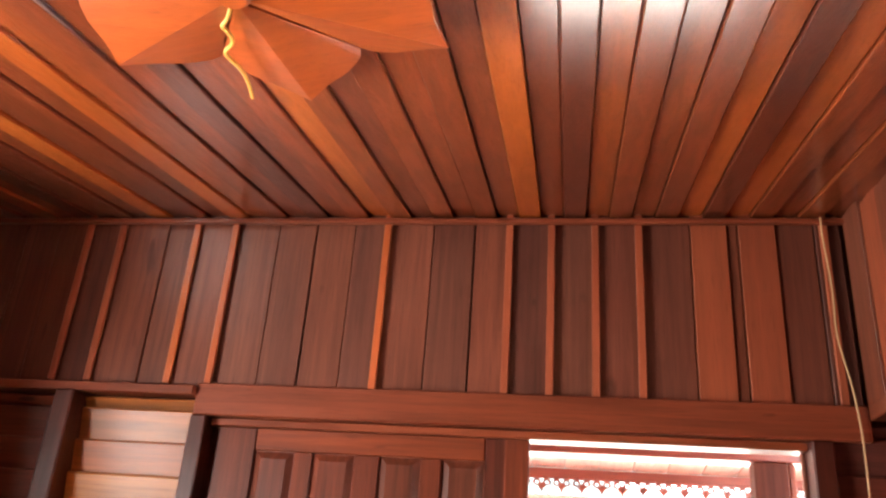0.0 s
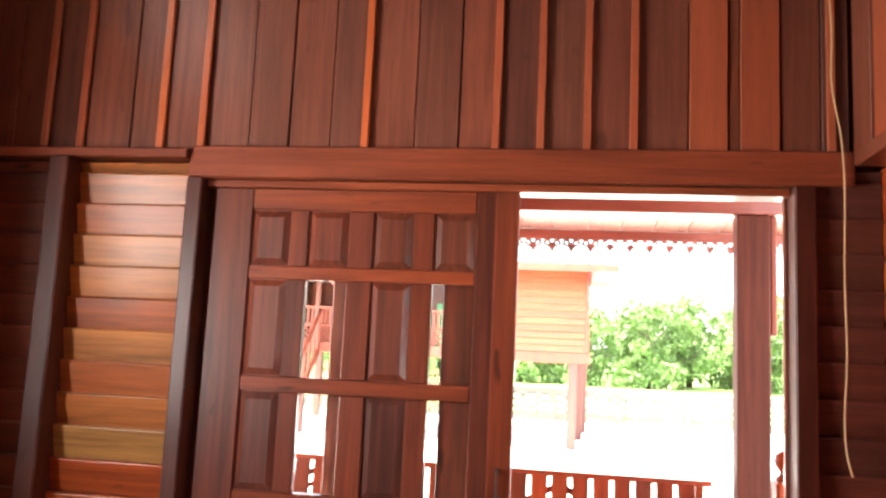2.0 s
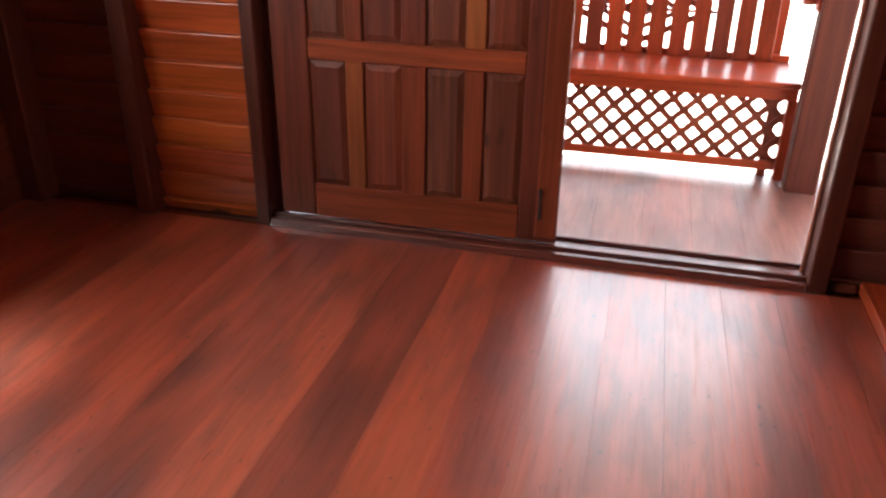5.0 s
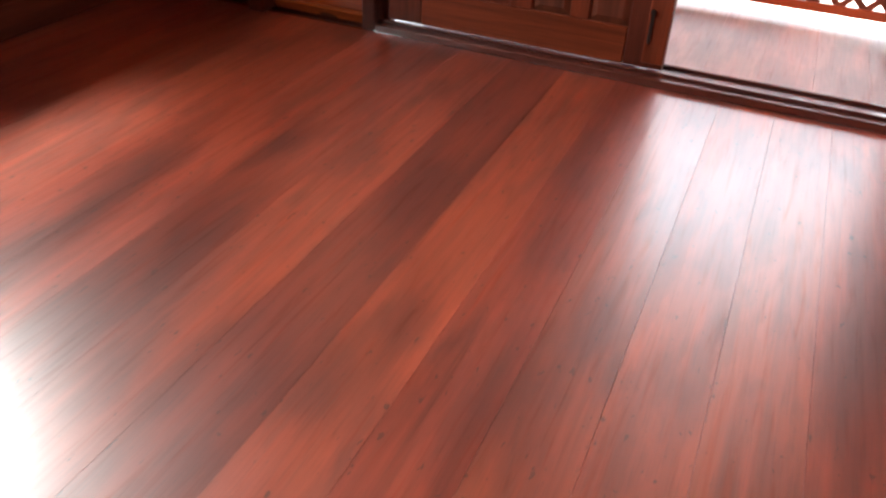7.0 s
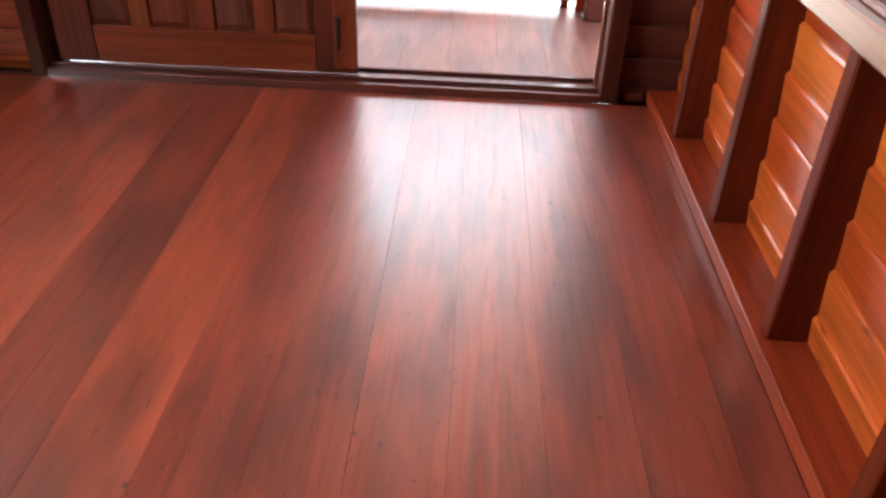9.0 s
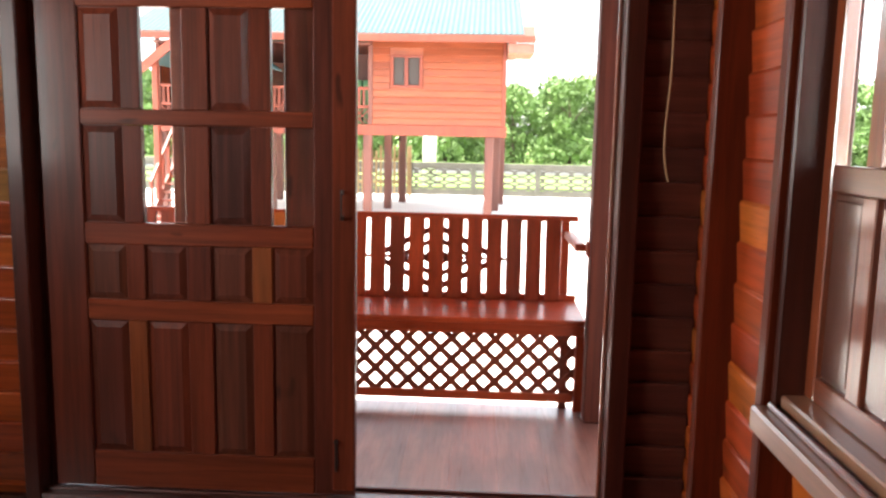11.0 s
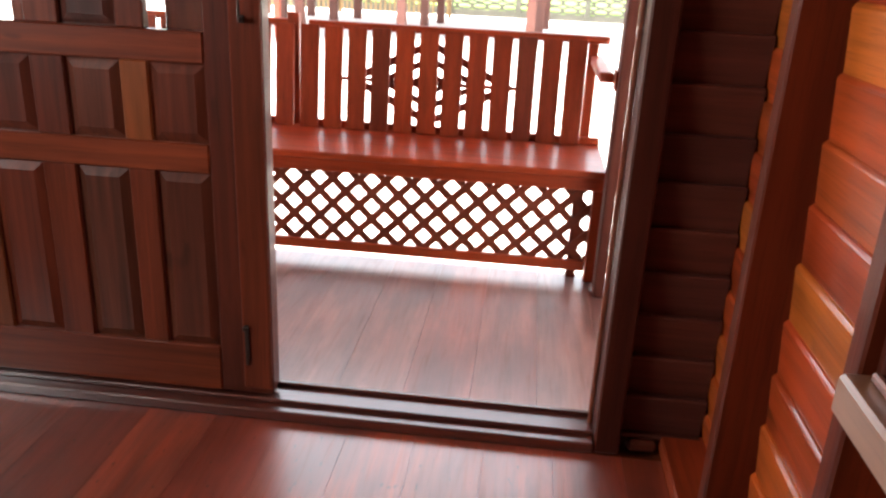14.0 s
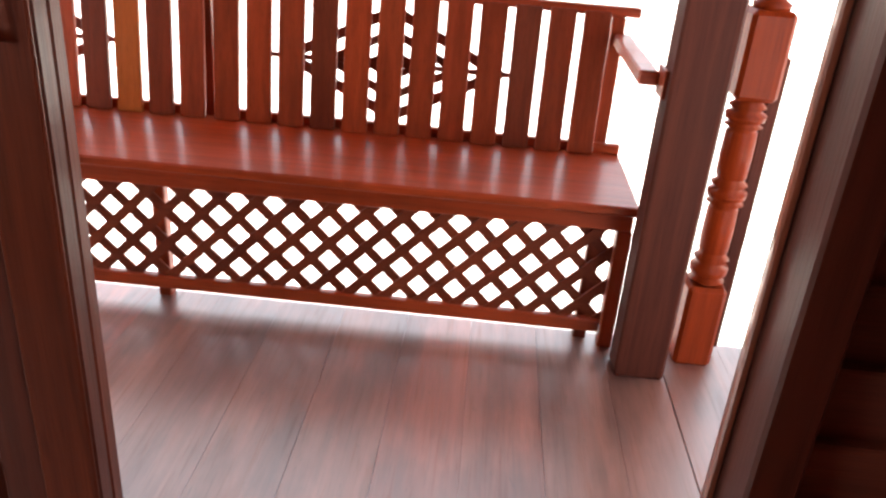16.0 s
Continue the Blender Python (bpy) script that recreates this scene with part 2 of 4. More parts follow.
M_LEAFP = wood("window_panel_wood", [(0.15, 0.05, 0.028), (0.18, 0.055, 0.03)], "z", 0.3, 1.0, clear=2.5, coat_rough=0.14, bump=0.25)
M_LIPPING = wood("door_lipping_wood", [(0.28, 0.08, 0.02), (0.2, 0.046, 0.014)], "z", 0.35, 0.15, spec=0.25)
M_FLOOR = wood("floor_board_wood", [(0.38, 0.058, 0.022), (0.48, 0.086, 0.031), (0.27, 0.043, 0.018), (0.5, 0.1, 0.035), (0.42, 0.07, 0.026)], "y", 0.45, 1.0, bump=0.16, dents=0.75, clear=2.35, coat_rough=0.32, contrast=0.42, spec=0.6)
M_PORCH = wood("porch_board_wood", [(0.34, 0.105, 0.06), (0.31, 0.15, 0.11), (0.48, 0.1, 0.045), (0.31, 0.135, 0.095), (0.43, 0.11, 0.055)], "y", 0.5, 1.0, contrast=0.35, clear=2.3, coat_rough=0.34, dents=0.25, spec=0.3)
M_BENCHX = wood("bench_wood_level", [(0.36, 0.05, 0.014), (0.44, 0.064, 0.016)], "x", 0.42, 0.35, contrast=0.4, clear=1.5, coat_rough=0.2, spec=0.2)
M_BENCHZ = wood("bench_wood_upright", [(0.26, 0.038, 0.013), (0.36, 0.052, 0.014), (0.18, 0.034, 0.015), (0.3, 0.044, 0.013)], "z", 0.45, 0.1, contrast=0.4, spec=0.18)
M_BENCHO = wood("bench_orange_slat_wood", [(0.42, 0.1, 0.016), (0.42, 0.1, 0.016)], "z", 0.45, 0.05, contrast=0.3, spec=0.18)
M_LATT = wood("lattice_wood", [(0.17, 0.032, 0.014), (0.23, 0.044, 0.017)], "x", 0.5, 0.03, contrast=0.3, spec=0.18)
M_POST = wood("porch_post_wood", [(0.085, 0.019, 0.011), (0.11, 0.024, 0.012)], "z", 0.55, 0.0, contrast=0.5, spec=0.12)
M_NEWEL = wood("newel_wood", [(0.25, 0.028, 0.004), (0.21, 0.024, 0.004)], "z", 0.5, 0.1, contrast=0.4, spec=0.06, coat_rough=0.05)
M_MEDAL = wood("medallion_wood", [(0.44, 0.085, 0.014), (0.38, 0.068, 0.011)], "x", 0.3, 0.8, contrast=0.25, clear=1.6, coat_rough=0.16)
M_OUTX = wood("red_house_board", [(0.27, 0.06, 0.02), (0.32, 0.078, 0.027), (0.23, 0.048, 0.016), (0.3, 0.068, 0.022)], "x", 0.5, 0.05, contrast=0.35)
M_OUTZ = wood("red_house_post", [(0.120, 0.036, 0.024), (0.156, 0.045, 0.027)], "z", 0.5, 0.05, contrast=0.2)
M_OUTR = wood("red_house_rail", [(0.21, 0.034, 0.013), (0.24, 0.04, 0.015)], "z", 0.5, 0.05, contrast=0.25)
M_EAVE = wood("eave_board_wood", [(0.26, 0.075, 0.045), (0.34, 0.12, 0.08), (0.3, 0.09, 0.055)], "y", 0.5, 0.1, contrast=0.5)
M_BEAM = wood("porch_beam_wood", [(0.2, 0.035, 0.02), (0.24, 0.042, 0.022)], "x", 0.35, 0.2, contrast=0.3)
M_ROOF = speckled("teal_metal_roof", (0.024, 0.058, 0.06), (0.036, 0.08, 0.082), 1.5, 0.6, 0.05)
M_GROUND = speckled("pale_sand_ground", (0.62, 0.58, 0.52), (0.74, 0.71, 0.66), 0.6, 0.9, 0.3, 25.0)
M_GRASS = speckled("grass_verge", (0.09, 0.17, 0.03), (0.2, 0.3, 0.06), 1.2, 0.9, 0.4, 30.0)
M_ASPH = speckled("asphalt", (0.05, 0.05, 0.05), (0.075, 0.073, 0.07), 2.0, 0.85, 0.2, 80.0)
M_CONC = speckled("grey_fence_concrete", (0.06, 0.06, 0.046), (0.11, 0.105, 0.085), 2.0, 0.85, 0.3, 40.0)
M_LEAF = speckled("tree_leaf", (0.075, 0.145, 0.036), (0.17, 0.26, 0.072), 0.9, 0.6, 0.1, 9.0)
M_BARK = speckled("bark", (0.09, 0.065, 0.045), (0.16, 0.12, 0.09), 6.0, 0.9, 0.5, 50.0)
M_BAMBOO = speckled("bamboo", (0.2, 0.12, 0.055), (0.3, 0.2, 0.09), 5.0, 0.6, 0.2, 40.0)
M_GLASS = glass("clear_glass")
M_IRON = plain("dark_iron", (0.06, 0.05, 0.045), 0.4, 0.8)
M_WIRE = plain("cream_cable", (0.5, 0.3, 0.14), 0.5)
M_YWIRE = plain("yellow_cord", (0.62, 0.32, 0.06), 0.45)
M_WHITE = speckled("white_paint", (0.7, 0.7, 0.68), (0.8, 0.8, 0.78), 4.0, 0.6, 0.1)
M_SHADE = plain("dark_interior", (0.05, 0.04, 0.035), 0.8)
M_GREENCAN = plain("green_tin", (0.1, 0.3, 0.12), 0.5)


# ---- mesh helpers ----
def link_mesh(name, bm, material, parent=None, label=""):
    me = bpy.data.meshes.new(name)
    bm.to_mesh(me)
    bm.free()
    me.materials.append(material)
    ob = new(name, me)
    if parent is not None:
        ob.parent = parent
    if label:
        ob["label"] = label
    return ob


def part(name, bm, material, parent, label=""):
    return link_mesh(name, bm, material, parent, label)


def centred(ob):
    """Move the origin of a mesh object into its middle, for the grain and pushing."""
    co = [v.co.copy() for v in ob.data.vertices]
    lo = Vector([min(c[k] for c in co) for k in range(3)])
    hi = Vector([max(c[k] for c in co) for k in range(3)])
    mid = (lo + hi) / 2
    ob.data.transform(Matrix.Translation(-mid))
    ob.location = ob.location + mid
    return ob


def box(bm, x0, x1, y0, y1, z0, z1, bevel=0.0, m=None):
    x0, x1 = min(x0, x1), max(x0, x1)
    y0, y1 = min(y0, y1), max(y0, y1)
    z0, z1 = min(z0, z1), max(z0, z1)
    mm = Matrix.Translation(((x0 + x1) / 2, (y0 + y1) / 2, (z0 + z1) / 2)) @ Matrix.Diagonal((x1 - x0, y1 - y0, z1 - z0, 1))
    r = bmesh.ops.create_cube(bm, size=1.0, matrix=mm)
    vs = r["verts"]
    if bevel > 0:
        es = list({e for v in vs for e in v.link_edges})
        rb = bmesh.ops.bevel(bm, geom=es, offset=bevel, segments=1, affect="EDGES", profile=0.6)
        vs = list({v for f in rb["faces"] for v in f.verts} | {v for v in vs if v.is_valid})
    if m is not None:
        bmesh.ops.transform(bm, matrix=m, verts=vs)
    return vs


def piece(name, x0, x1, y0, y1, z0, z1, material, parent=None, bevel=0.003, label="", m=None):
    bm = bmesh.new()
    box(bm, x0, x1, y0, y1, z0, z1, bevel, m)
    return centred(link_mesh(name, bm, material, parent, label))


def empty(name, x, y, z):
    ob = new(name)
    ob.location = (x, y, z)
    ob.empty_display_size = 0.1
    bpy.context.view_layer.update()
    return ob


def under(parent, *kids):
    """Parent world-placed pieces to a thing without moving them."""
    bpy.context.view_layer.update()
    for k in kids:
        k.parent = parent
        k.matrix_parent_inverse = parent.matrix_world.inverted()


def prism(name, quad, axis, a0, a1, material, parent=None):
    """A board with the given four-cornered cross-section, run along one axis."""
    bm = bmesh.new()
    rows = []
    for a in (a0, a1):
        row = []
        for p, q in quad:
            row.append(bm.verts.new((a, p, q) if axis == "x" else (p, a, q)))
        rows.append(row)
    n = len(quad)
    for k in range(n):
        bm.faces.new((rows[0][k], rows[0][(k + 1) % n], rows[1][(k + 1) % n], rows[1][k]))
    bm.faces.new(rows[0][::-1])
    bm.faces.new(rows[1])
    bmesh.ops.recalc_face_normals(bm, faces=bm.faces)
    return centred(link_mesh(name, bm, material, parent))


def lathe(bm, profile, cx, cy, n=20):
    rings = []
    for z, r in profile:
        rings.append([bm.verts.new((cx + r * math.cos(2 * math.pi * k / n), cy + r * math.sin(2 * math.pi * k / n), z)) for k in range(n)])
    for a, b in zip(rings, rings[1:]):
        for k in range(n):
            f = bm.faces.new((a[k], a[(k + 1) % n], b[(k + 1) % n], b[k]))
            f.smooth = True
    bm.faces.new(rings[0][::-1])
    bm.faces.new(rings[-1])


def cable(name, pts, r, material, parent=None):
    cu = bpy.data.curves.new(name, "CURVE")
    cu.dimensions = "3D"
    sp = cu.splines.new("NURBS")
    sp.points.add(len(pts) - 1)
    for p, c in zip(sp.points, pts):
        p.co = (*c, 1)
    sp.use_endpoint_u = True
    sp.order_u = 4
    cu.bevel_depth, cu.bevel_resolution, cu.resolution_u = r, 3, 8
    tmp = bpy.data.objects.new(name, cu)
    scene.collection.objects.link(tmp)
    bpy.context.view_layer.update()
    me = bpy.data.meshes.new_from_object(tmp.evaluated_get(bpy.context.evaluated_depsgraph_get()))
    bpy.data.objects.remove(tmp)
    me.materials.clear()
    me.materials.append(material)
    for f in me.polygons:
        f.use_smooth = True
    ob = new(name, me)
    if parent is not None:
        ob.parent = parent
    return ob


W = 2.75          # inner face of the front wall
TOP = 2.89        # ceiling height at the front wall
SLOPE = 0.155     # the ceiling falls towards the back
LEFT, BACK = -2.36, -2.45
XR = 1.05         # inner face of the siding of the wall with the window


def ceil_z(y):
    return TOP - SLOPE * (W - y)


# ---- structure: floor ----
bm = bmesh.new()
box(bm, LEFT - 0.1, XR + 0.1, BACK - 0.1, W + 0.1, -0.12, -0.027)
floor = tagged(link_mesh("floor", bm, M_FRAMEY), "varnished red-brown timber floor of long boards", "floor", kind="structure")

# wall backing with a true door opening; boards hang on it
bm = bmesh.new()
box(bm, LEFT - 0.12, -1.30, W + 0.045, W + 0.075, -0.1, 3.0)
box(bm, 0.835, XR + 0.12, W + 0.045, W + 0.075, -0.1, 3.0)
box(bm, -1.30, 0.835, W + 0.045, W + 0.075, 2.22, 3.0)
wall_front = tagged(link_mesh("wall_front", bm, M_SIDEXSHADE), "front wall of dark varnished boards around the sliding door", "wall", kind="structure")

# wall with the window: y from WY0 to WY1, z from WZ0 to WZ1
WY0, WY1, WZ0, WZ1 = 0.10, 1.86, 0.69, 2.12
bm = bmesh.new()
box(bm, XR + 0.03, XR + 0.05, BACK - 0.1, WY0, -0.1, 3.0)
box(bm, XR + 0.03, XR + 0.05, WY1, W + 0.045, -0.1, 3.0)
box(bm, XR + 0.03, XR + 0.05, WY0, WY1, -0.1, WZ0)
box(bm, XR + 0.03, XR + 0.05, WY0, WY1, WZ1, 3.0)
wall_right = tagged(link_mesh("wall_window_side", bm, M_SIDEYSHADE), "stud wall of orange lapped siding with a sliding window", "wall", kind="structure")

# wall opposite, with an open window hole
LY0, LY1, LZ0, LZ1 = 0.20, 1.55, 1.12, 2.12
bm = bmesh.new()
box(bm, LEFT - 0.05, LEFT - 0.02, BACK - 0.1, LY0, -0.1, 3.0)
box(bm, LEFT - 0.05, LEFT - 0.02, LY1, W + 0.045, -0.1, 3.0)
box(bm, LEFT - 0.05, LEFT - 0.02, LY0, LY1, -0.1, LZ0)
box(bm, LEFT - 0.05, LEFT - 0.02, LY0, LY1, LZ1, 3.0)
wall_left = tagged(link_mesh("wall_left", bm, M_SIDEYSHADE), "dark red lapped siding wall, its shade put into the colour", "wall", kind="structure")

bm = bmesh.new()
box(bm, LEFT - 0.05, XR + 0.05, BACK - 0.06, BACK, -0.1, 2.6)
wall_back = tagged(link_mesh("wall_back", bm, M_SIDEXSHADE), "plain dark board wall behind", "wall", kind="structure")

# ceiling: one mesh of stepped boards along y, on a sloping plane
bm = bmesh.new()
x = -0.165 - 27 * 0.0825
k = 0
while x < XR + 0.02:
    w = 0.0825
    mid = x + w / 2
    lift = 0.0 if k % 2 == 1 else 0.010
    nf = len(bm.faces)
    vs = box(bm, x + 0.0012, x + w - 0.0012, BACK, W + 0.04, lift, lift + 0.02, 0.003)
    if any(abs(mid - c) < 0.0413 for c in (-0.124, 0.62, 0.455, -1.29, -1.6, -0.7)):
        bm.faces.ensure_lookup_table()
        for f in bm.faces[nf:]:
            f.material_index = 1
    for v in vs:
        v.co.z += ceil_z(v.co.y)
    x += w
    k += 1
vs = box(bm, LEFT - 0.1, XR + 0.1, BACK - 0.1, W + 0.1, 0.036, 0.06)
for v in vs:
    v.co.z += ceil_z(v.co.y)
ceiling = link_mesh("ceiling", bm, M_CEIL)
ceiling.data.materials.append(M_CEILO)
tagged(ceiling, "sloping ceiling of glossy red and orange narrow boards", "ceiling", kind="structure")

# ---- the front wall's boards ----
# upper boards, upright, with battens
STRIPS = {-1.905: 0, -1.76: 0, -1.44: 1, -1.279: 1, -0.664: 1, -0.198: 0, -0.044: 0, 0.114: 0, 0.269: 0, 0.9: 0}
BOARDS = [-2.35, -2.2, -2.05, -1.905, -1.76, -1.569, -1.44, -1.279, -1.102, -0.95, -0.796, -0.664, -0.487, -0.33, -0.198, -0.044, 0.114, 0.269, 0.452, 0.579, 0.617, 0.745, 0.875, 0.962]
for k, (a, b) in enumerate(zip(BOARDS, BOARDS[1:])):
    pale = a in (0.452, 0.617)
    proud = 0.0 if pale else 0.010 if k % 2 else 0.004
    piece("upper_board", a + 0.0015, b - 0.0015, W + 0.012 + proud, W + 0.04, 2.215, TOP + 0.02, M_PALE if pale else M_WALLV, wall_front, 0.003)
for x, bright in STRIPS.items():
    piece("batten", x - 0.013, x + 0.014, W - 0.004, W + 0.0115, 2.215, TOP + 0.01, M_STRIP if bright else M_PALE, wall_front, 0.003)
piece("top_trim", LEFT, XR - 0.03, W - 0.022, W + 0.003, TOP - 0.033, TOP - 0.012, M_FRAMEX, wall_front, 0.004)


def lap_x(x0, x1, z0, z1, material, pitch=0.115, start=0.85):
    """Lapped siding seen from inside: each board leans so that its top edge is a small ledge."""
    n0 = math.floor((z0 - start) / pitch)
    z = start + n0 * pitch
    while z < z1:
        a, b = max(z, z0), min(z + pitch + 0.004, z1)
        prism("siding_board", [(W + 0.019, a), (W - 0.004, b - 0.010), (W - 0.003, b - 0.006), (W + 0.001, b - 0.003), (W + 0.022, b - 0.003), (W + 0.036, a)], "x", x0, x1, material, wall_front)
        z += pitch


lap_x(-1.74, -1.296, 0.9652, 2.16, M_SIDEX)
lap_x(-1.74, -1.296, 0.0, 0.9648, M_SIDERED)
lap_x(LEFT, -1.815, 0.0, 2.16, M_SIDEBROWNSHADE)
# right of the door the corner's shade is put into the board colour
lap_x(0.845, XR, 0.0, 2.16, M_SIDEXSHADE)

# beam over door and siding, posts
piece("header_beam", -1.30, XR - 0.09, W - 0.03, W + 0.035, 2.10, 2.215, M_FRAMEX, wall_front, 0.005)
piece("beam_cap", LEFT, -1.30, W - 0.055, W + 0.03, 2.165, 2.20, M_FRAMEX, wall_front, 0.004)
piece("post", -1.815, -1.74, W - 0.085, W + 0.035, 0.0, 2.163, M_FRAMEZSHADE, wall_front, 0.006)
piece("corner_post", LEFT, LEFT + 0.1, W - 0.1, W + 0.03, 0.0, 2.163, M_FRAMEZSHADE, wall_front, 0.006)
piece("base_block", 0.86, 0.94, W - 0.02, W + 0.01, 0.0, 0.035, M_FRAMEZSHADE, wall_front, 0.01)

# ---- door frame and sliding leaves ----
door_frame = tagged(empty("door_frame", -0.25, W, 0.0), "dark varnished door frame with a two-track sill, jambs shaded in colour", "door frame", kind="structure")
under(door_frame,
      piece("jamb", -1.296, -1.238, W - 0.045, W + 0.09, 0.0, 2.098, M_FRAMEZSHADE, bevel=0.005),
      piece("jamb_lip", -1.237, -1.212, W + 0.035, W + 0.09, 0.0, 2.098, M_FRAMEZSHADE, bevel=0.003),
      piece("jamb", 0.772, 0.838, W - 0.04, W + 0.10, 0.0, 2.098, M_FRAMEZSHADE, bevel=0.005),
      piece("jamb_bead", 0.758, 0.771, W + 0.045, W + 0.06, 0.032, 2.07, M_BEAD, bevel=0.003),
      piece("head", -1.237, 0.771, W + 0.0, W + 0.10, 2.07, 2.098, M_FRAMEX, bevel=0.004),
      piece("sill", -1.237, 0.771, W - 0.045, W + 0.11, 0.0, 0.03, M_DSILL, bevel=0.004),
      piece("sill_track", -1.237, 0.771, W - 0.008, W + 0.004, 0.0305, 0.043, M_DSILL, bevel=0.003),
      piece("sill_track", -1.237, 0.771, W + 0.085, W + 0.1, 0.0305, 0.043, M_DSILL, bevel=0.003))


def raised_panel(x0, x1, z0, z1, y, material):
    """A fielded panel: bevelled border rising to a flat field, facing the room."""
    bm = bmesh.new()
    e = min(0.022, (x1 - x0) * 0.2)
    levels = [(0.0, 0.018), (0.006, 0.018), (0.006 + e, 0.006), (0.010 + e, 0.006)]
    prev = None
    for inset, d in levels:
        ring = [bm.verts.new(c) for c in ((x0 + inset, y + d, z0 + inset), (x1 - inset, y + d, z0 + inset), (x1 - inset, y + d, z1 - inset), (x0 + inset, y + d, z1 - inset))]
        if prev:
            for k in range(4):
                bm.faces.new((prev[k], prev[(k + 1) % 4], ring[(k + 1) % 4], ring[k]))
        prev = ring
    bm.faces.new(prev)
    bmesh.ops.recalc_face_normals(bm, faces=bm.faces)
    bmesh.ops.solidify(bm, geom=bm.faces[:], thickness=0.006)
    return centred(link_mesh("panel", bm, material))


# columns and rows of the near leaf
COLS = [(-1.060, -0.915), (-0.848, -0.700), (-0.612, -0.468), (-0.397, -0.252)]
ROWS_Z = [(1.790, 1.992, "p"), (1.405, 1.745, "g"), (1.015, 1.352, "g"), (0.742, 0.940, "p"), (0.180, 0.668, "p")]
DX0, DX1, DZ0, DZ1 = -1.205, -0.106, 0.046, 2.068
DY = W + 0.008
door = tagged(empty("sliding_door", -0.65, DY + 0.018, DZ0), "dark red-brown panelled sliding door with narrow glass panes", "door", group="sliding door leaves")
kids = []
kids.append(piece("stile", DX0, COLS[0][0], DY, DY + 0.034, DZ0, DZ1, M_DOORZ, bevel=0.004))
kids.append(piece("stile", COLS[3][1], DX1, DY, DY + 0.034, DZ0, DZ1, M_DOORZ, bevel=0.004))
zs = [DZ1] + [v for r in ROWS_Z for v in (r[1], r[0])] + [DZ0]
for k in range(0, len(zs), 2):
    kids.append(piece("rail", COLS[0][0] + 0.001, COLS[3][1] - 0.001, DY - 0.001, DY + 0.033, zs[k + 1], zs[k], M_DOORX, bevel=0.003))
for z0, z1, kind in ROWS_Z:
    for k in range(3):
        lip = (kind == "p") and ((z1 < 0.7 and k == 0) or (0.7 < z1 < 1.0 and k == 2))
        kids.append(piece("mullion", COLS[k][1], COLS[k + 1][0], DY + 0.0005, DY + 0.032, z0 + 0.0005, z1 - 0.0005, M_LIPPING if lip else M_DOORZ, bevel=0.003))
    for k, (x0, x1) in enumerate(COLS):
        if kind == "g" and k in (1, 3):
            p = piece("pane", x0 - 0.004, x1 + 0.004, DY + 0.015, DY + 0.019, z0 - 0.004, z1 + 0.004, M_GLASS, bevel=0)
            p.visible_shadow = False
            kids.append(p)
        else:
            kids.append(raised_panel(x0, x1, z0, z1, DY, M_PANEL))
edge = piece("edge_strip", -0.186, -0.1065, DY - 0.008, DY - 0.0005, DZ0 + 0.02, DZ1, M_DOORZ, bevel=0.003)
kids.append(edge)
under(door, *kids)
bm = bmesh.new()
for z in (1.045, 1.133):
    box(bm, -0.158, -0.144, DY - 0.013, DY - 0.008, z - 0.003, z + 0.015, 0.002)
box(bm, -0.154, -0.148, DY - 0.033, DY - 0.027, 1.045, 1.145, 0.002)
box(bm, -0.155, -0.147, DY - 0.03, DY - 0.010, 1.045, 1.057, 0.002)
box(bm, -0.155, -0.147, DY - 0.03, DY - 0.010, 1.133, 1.145, 0.002)
h1 = link_mesh("handle", bm, M_IRON, label="dark iron pull handle")
bm = bmesh.new()
box(bm, -0.178, -0.166, DY - 0.014, DY - 0.008, 0.14, 0.26, 0.002)
box(bm, -0.180, -0.164, DY - 0.022, DY - 0.012, 0.245, 0.258, 0.002)
h2 = link_mesh("bolt", bm, M_IRON, label="small dark iron bolt")
under(edge, h1)
under(door, h2)

# the far leaf, slid behind the near one
RY = W + 0.052
door2 = tagged(empty("sliding_door", -0.68, RY + 0.015, DZ0), "dark sliding door leaf slid behind the other leaf", "door", group="sliding door leaves")
kids = []
RC = [(-0.975, -0.757), (-0.56, -0.362)]
kids.append(piece("stile", -1.205, RC[0][0], RY, RY + 0.03, DZ0, DZ1, M_DOORZ, bevel=0.004))
kids.append(piece("mullion", RC[0][1], RC[1][0], RY, RY + 0.03, DZ0, DZ1, M_DOORZ, bevel=0.004))
kids.append(piece("stile", RC[1][1], -0.112, RY, RY + 0.03, DZ0, DZ1, M_DOORZ, bevel=0.004))
for x0, x1 in RC:
    for z0, z1 in ((DZ0, 1.01), (1.358, 1.4), (1.75, DZ1)):
        kids.append(piece("rail", x0, x1, RY + 0.001, RY + 0.029, z0, z1, M_DOORX, bevel=0.003))
under(door2, *kids)

# ---- the stud wall with the window ----
piece("sole_plate", 0.948, XR + 0.0285, BACK, W + 0.02, 0.0, 0.045, M_SOLE, wall_right, 0.004)


def lap_y(y0, y1, z0, z1, sx, material, parent, x, pitch=0.117, start=0.0):
    z = start + math.floor((z0 - start) / pitch) * pitch
    while z < z1:
        a, b = max(z, z0), min(z + pitch + 0.004, z1)
        prism("siding_board", [(x + sx * 0.009, a), (x, b - 0.011), (x + sx * 0.002, b - 0.007), (x + sx * 0.005, b - 0.003), (x + sx * 0.009, b - 0.001), (x + sx * 0.028, b - 0.001), (x + sx * 0.029, a)], "y", y0, y1, material, parent)
        z += pitch


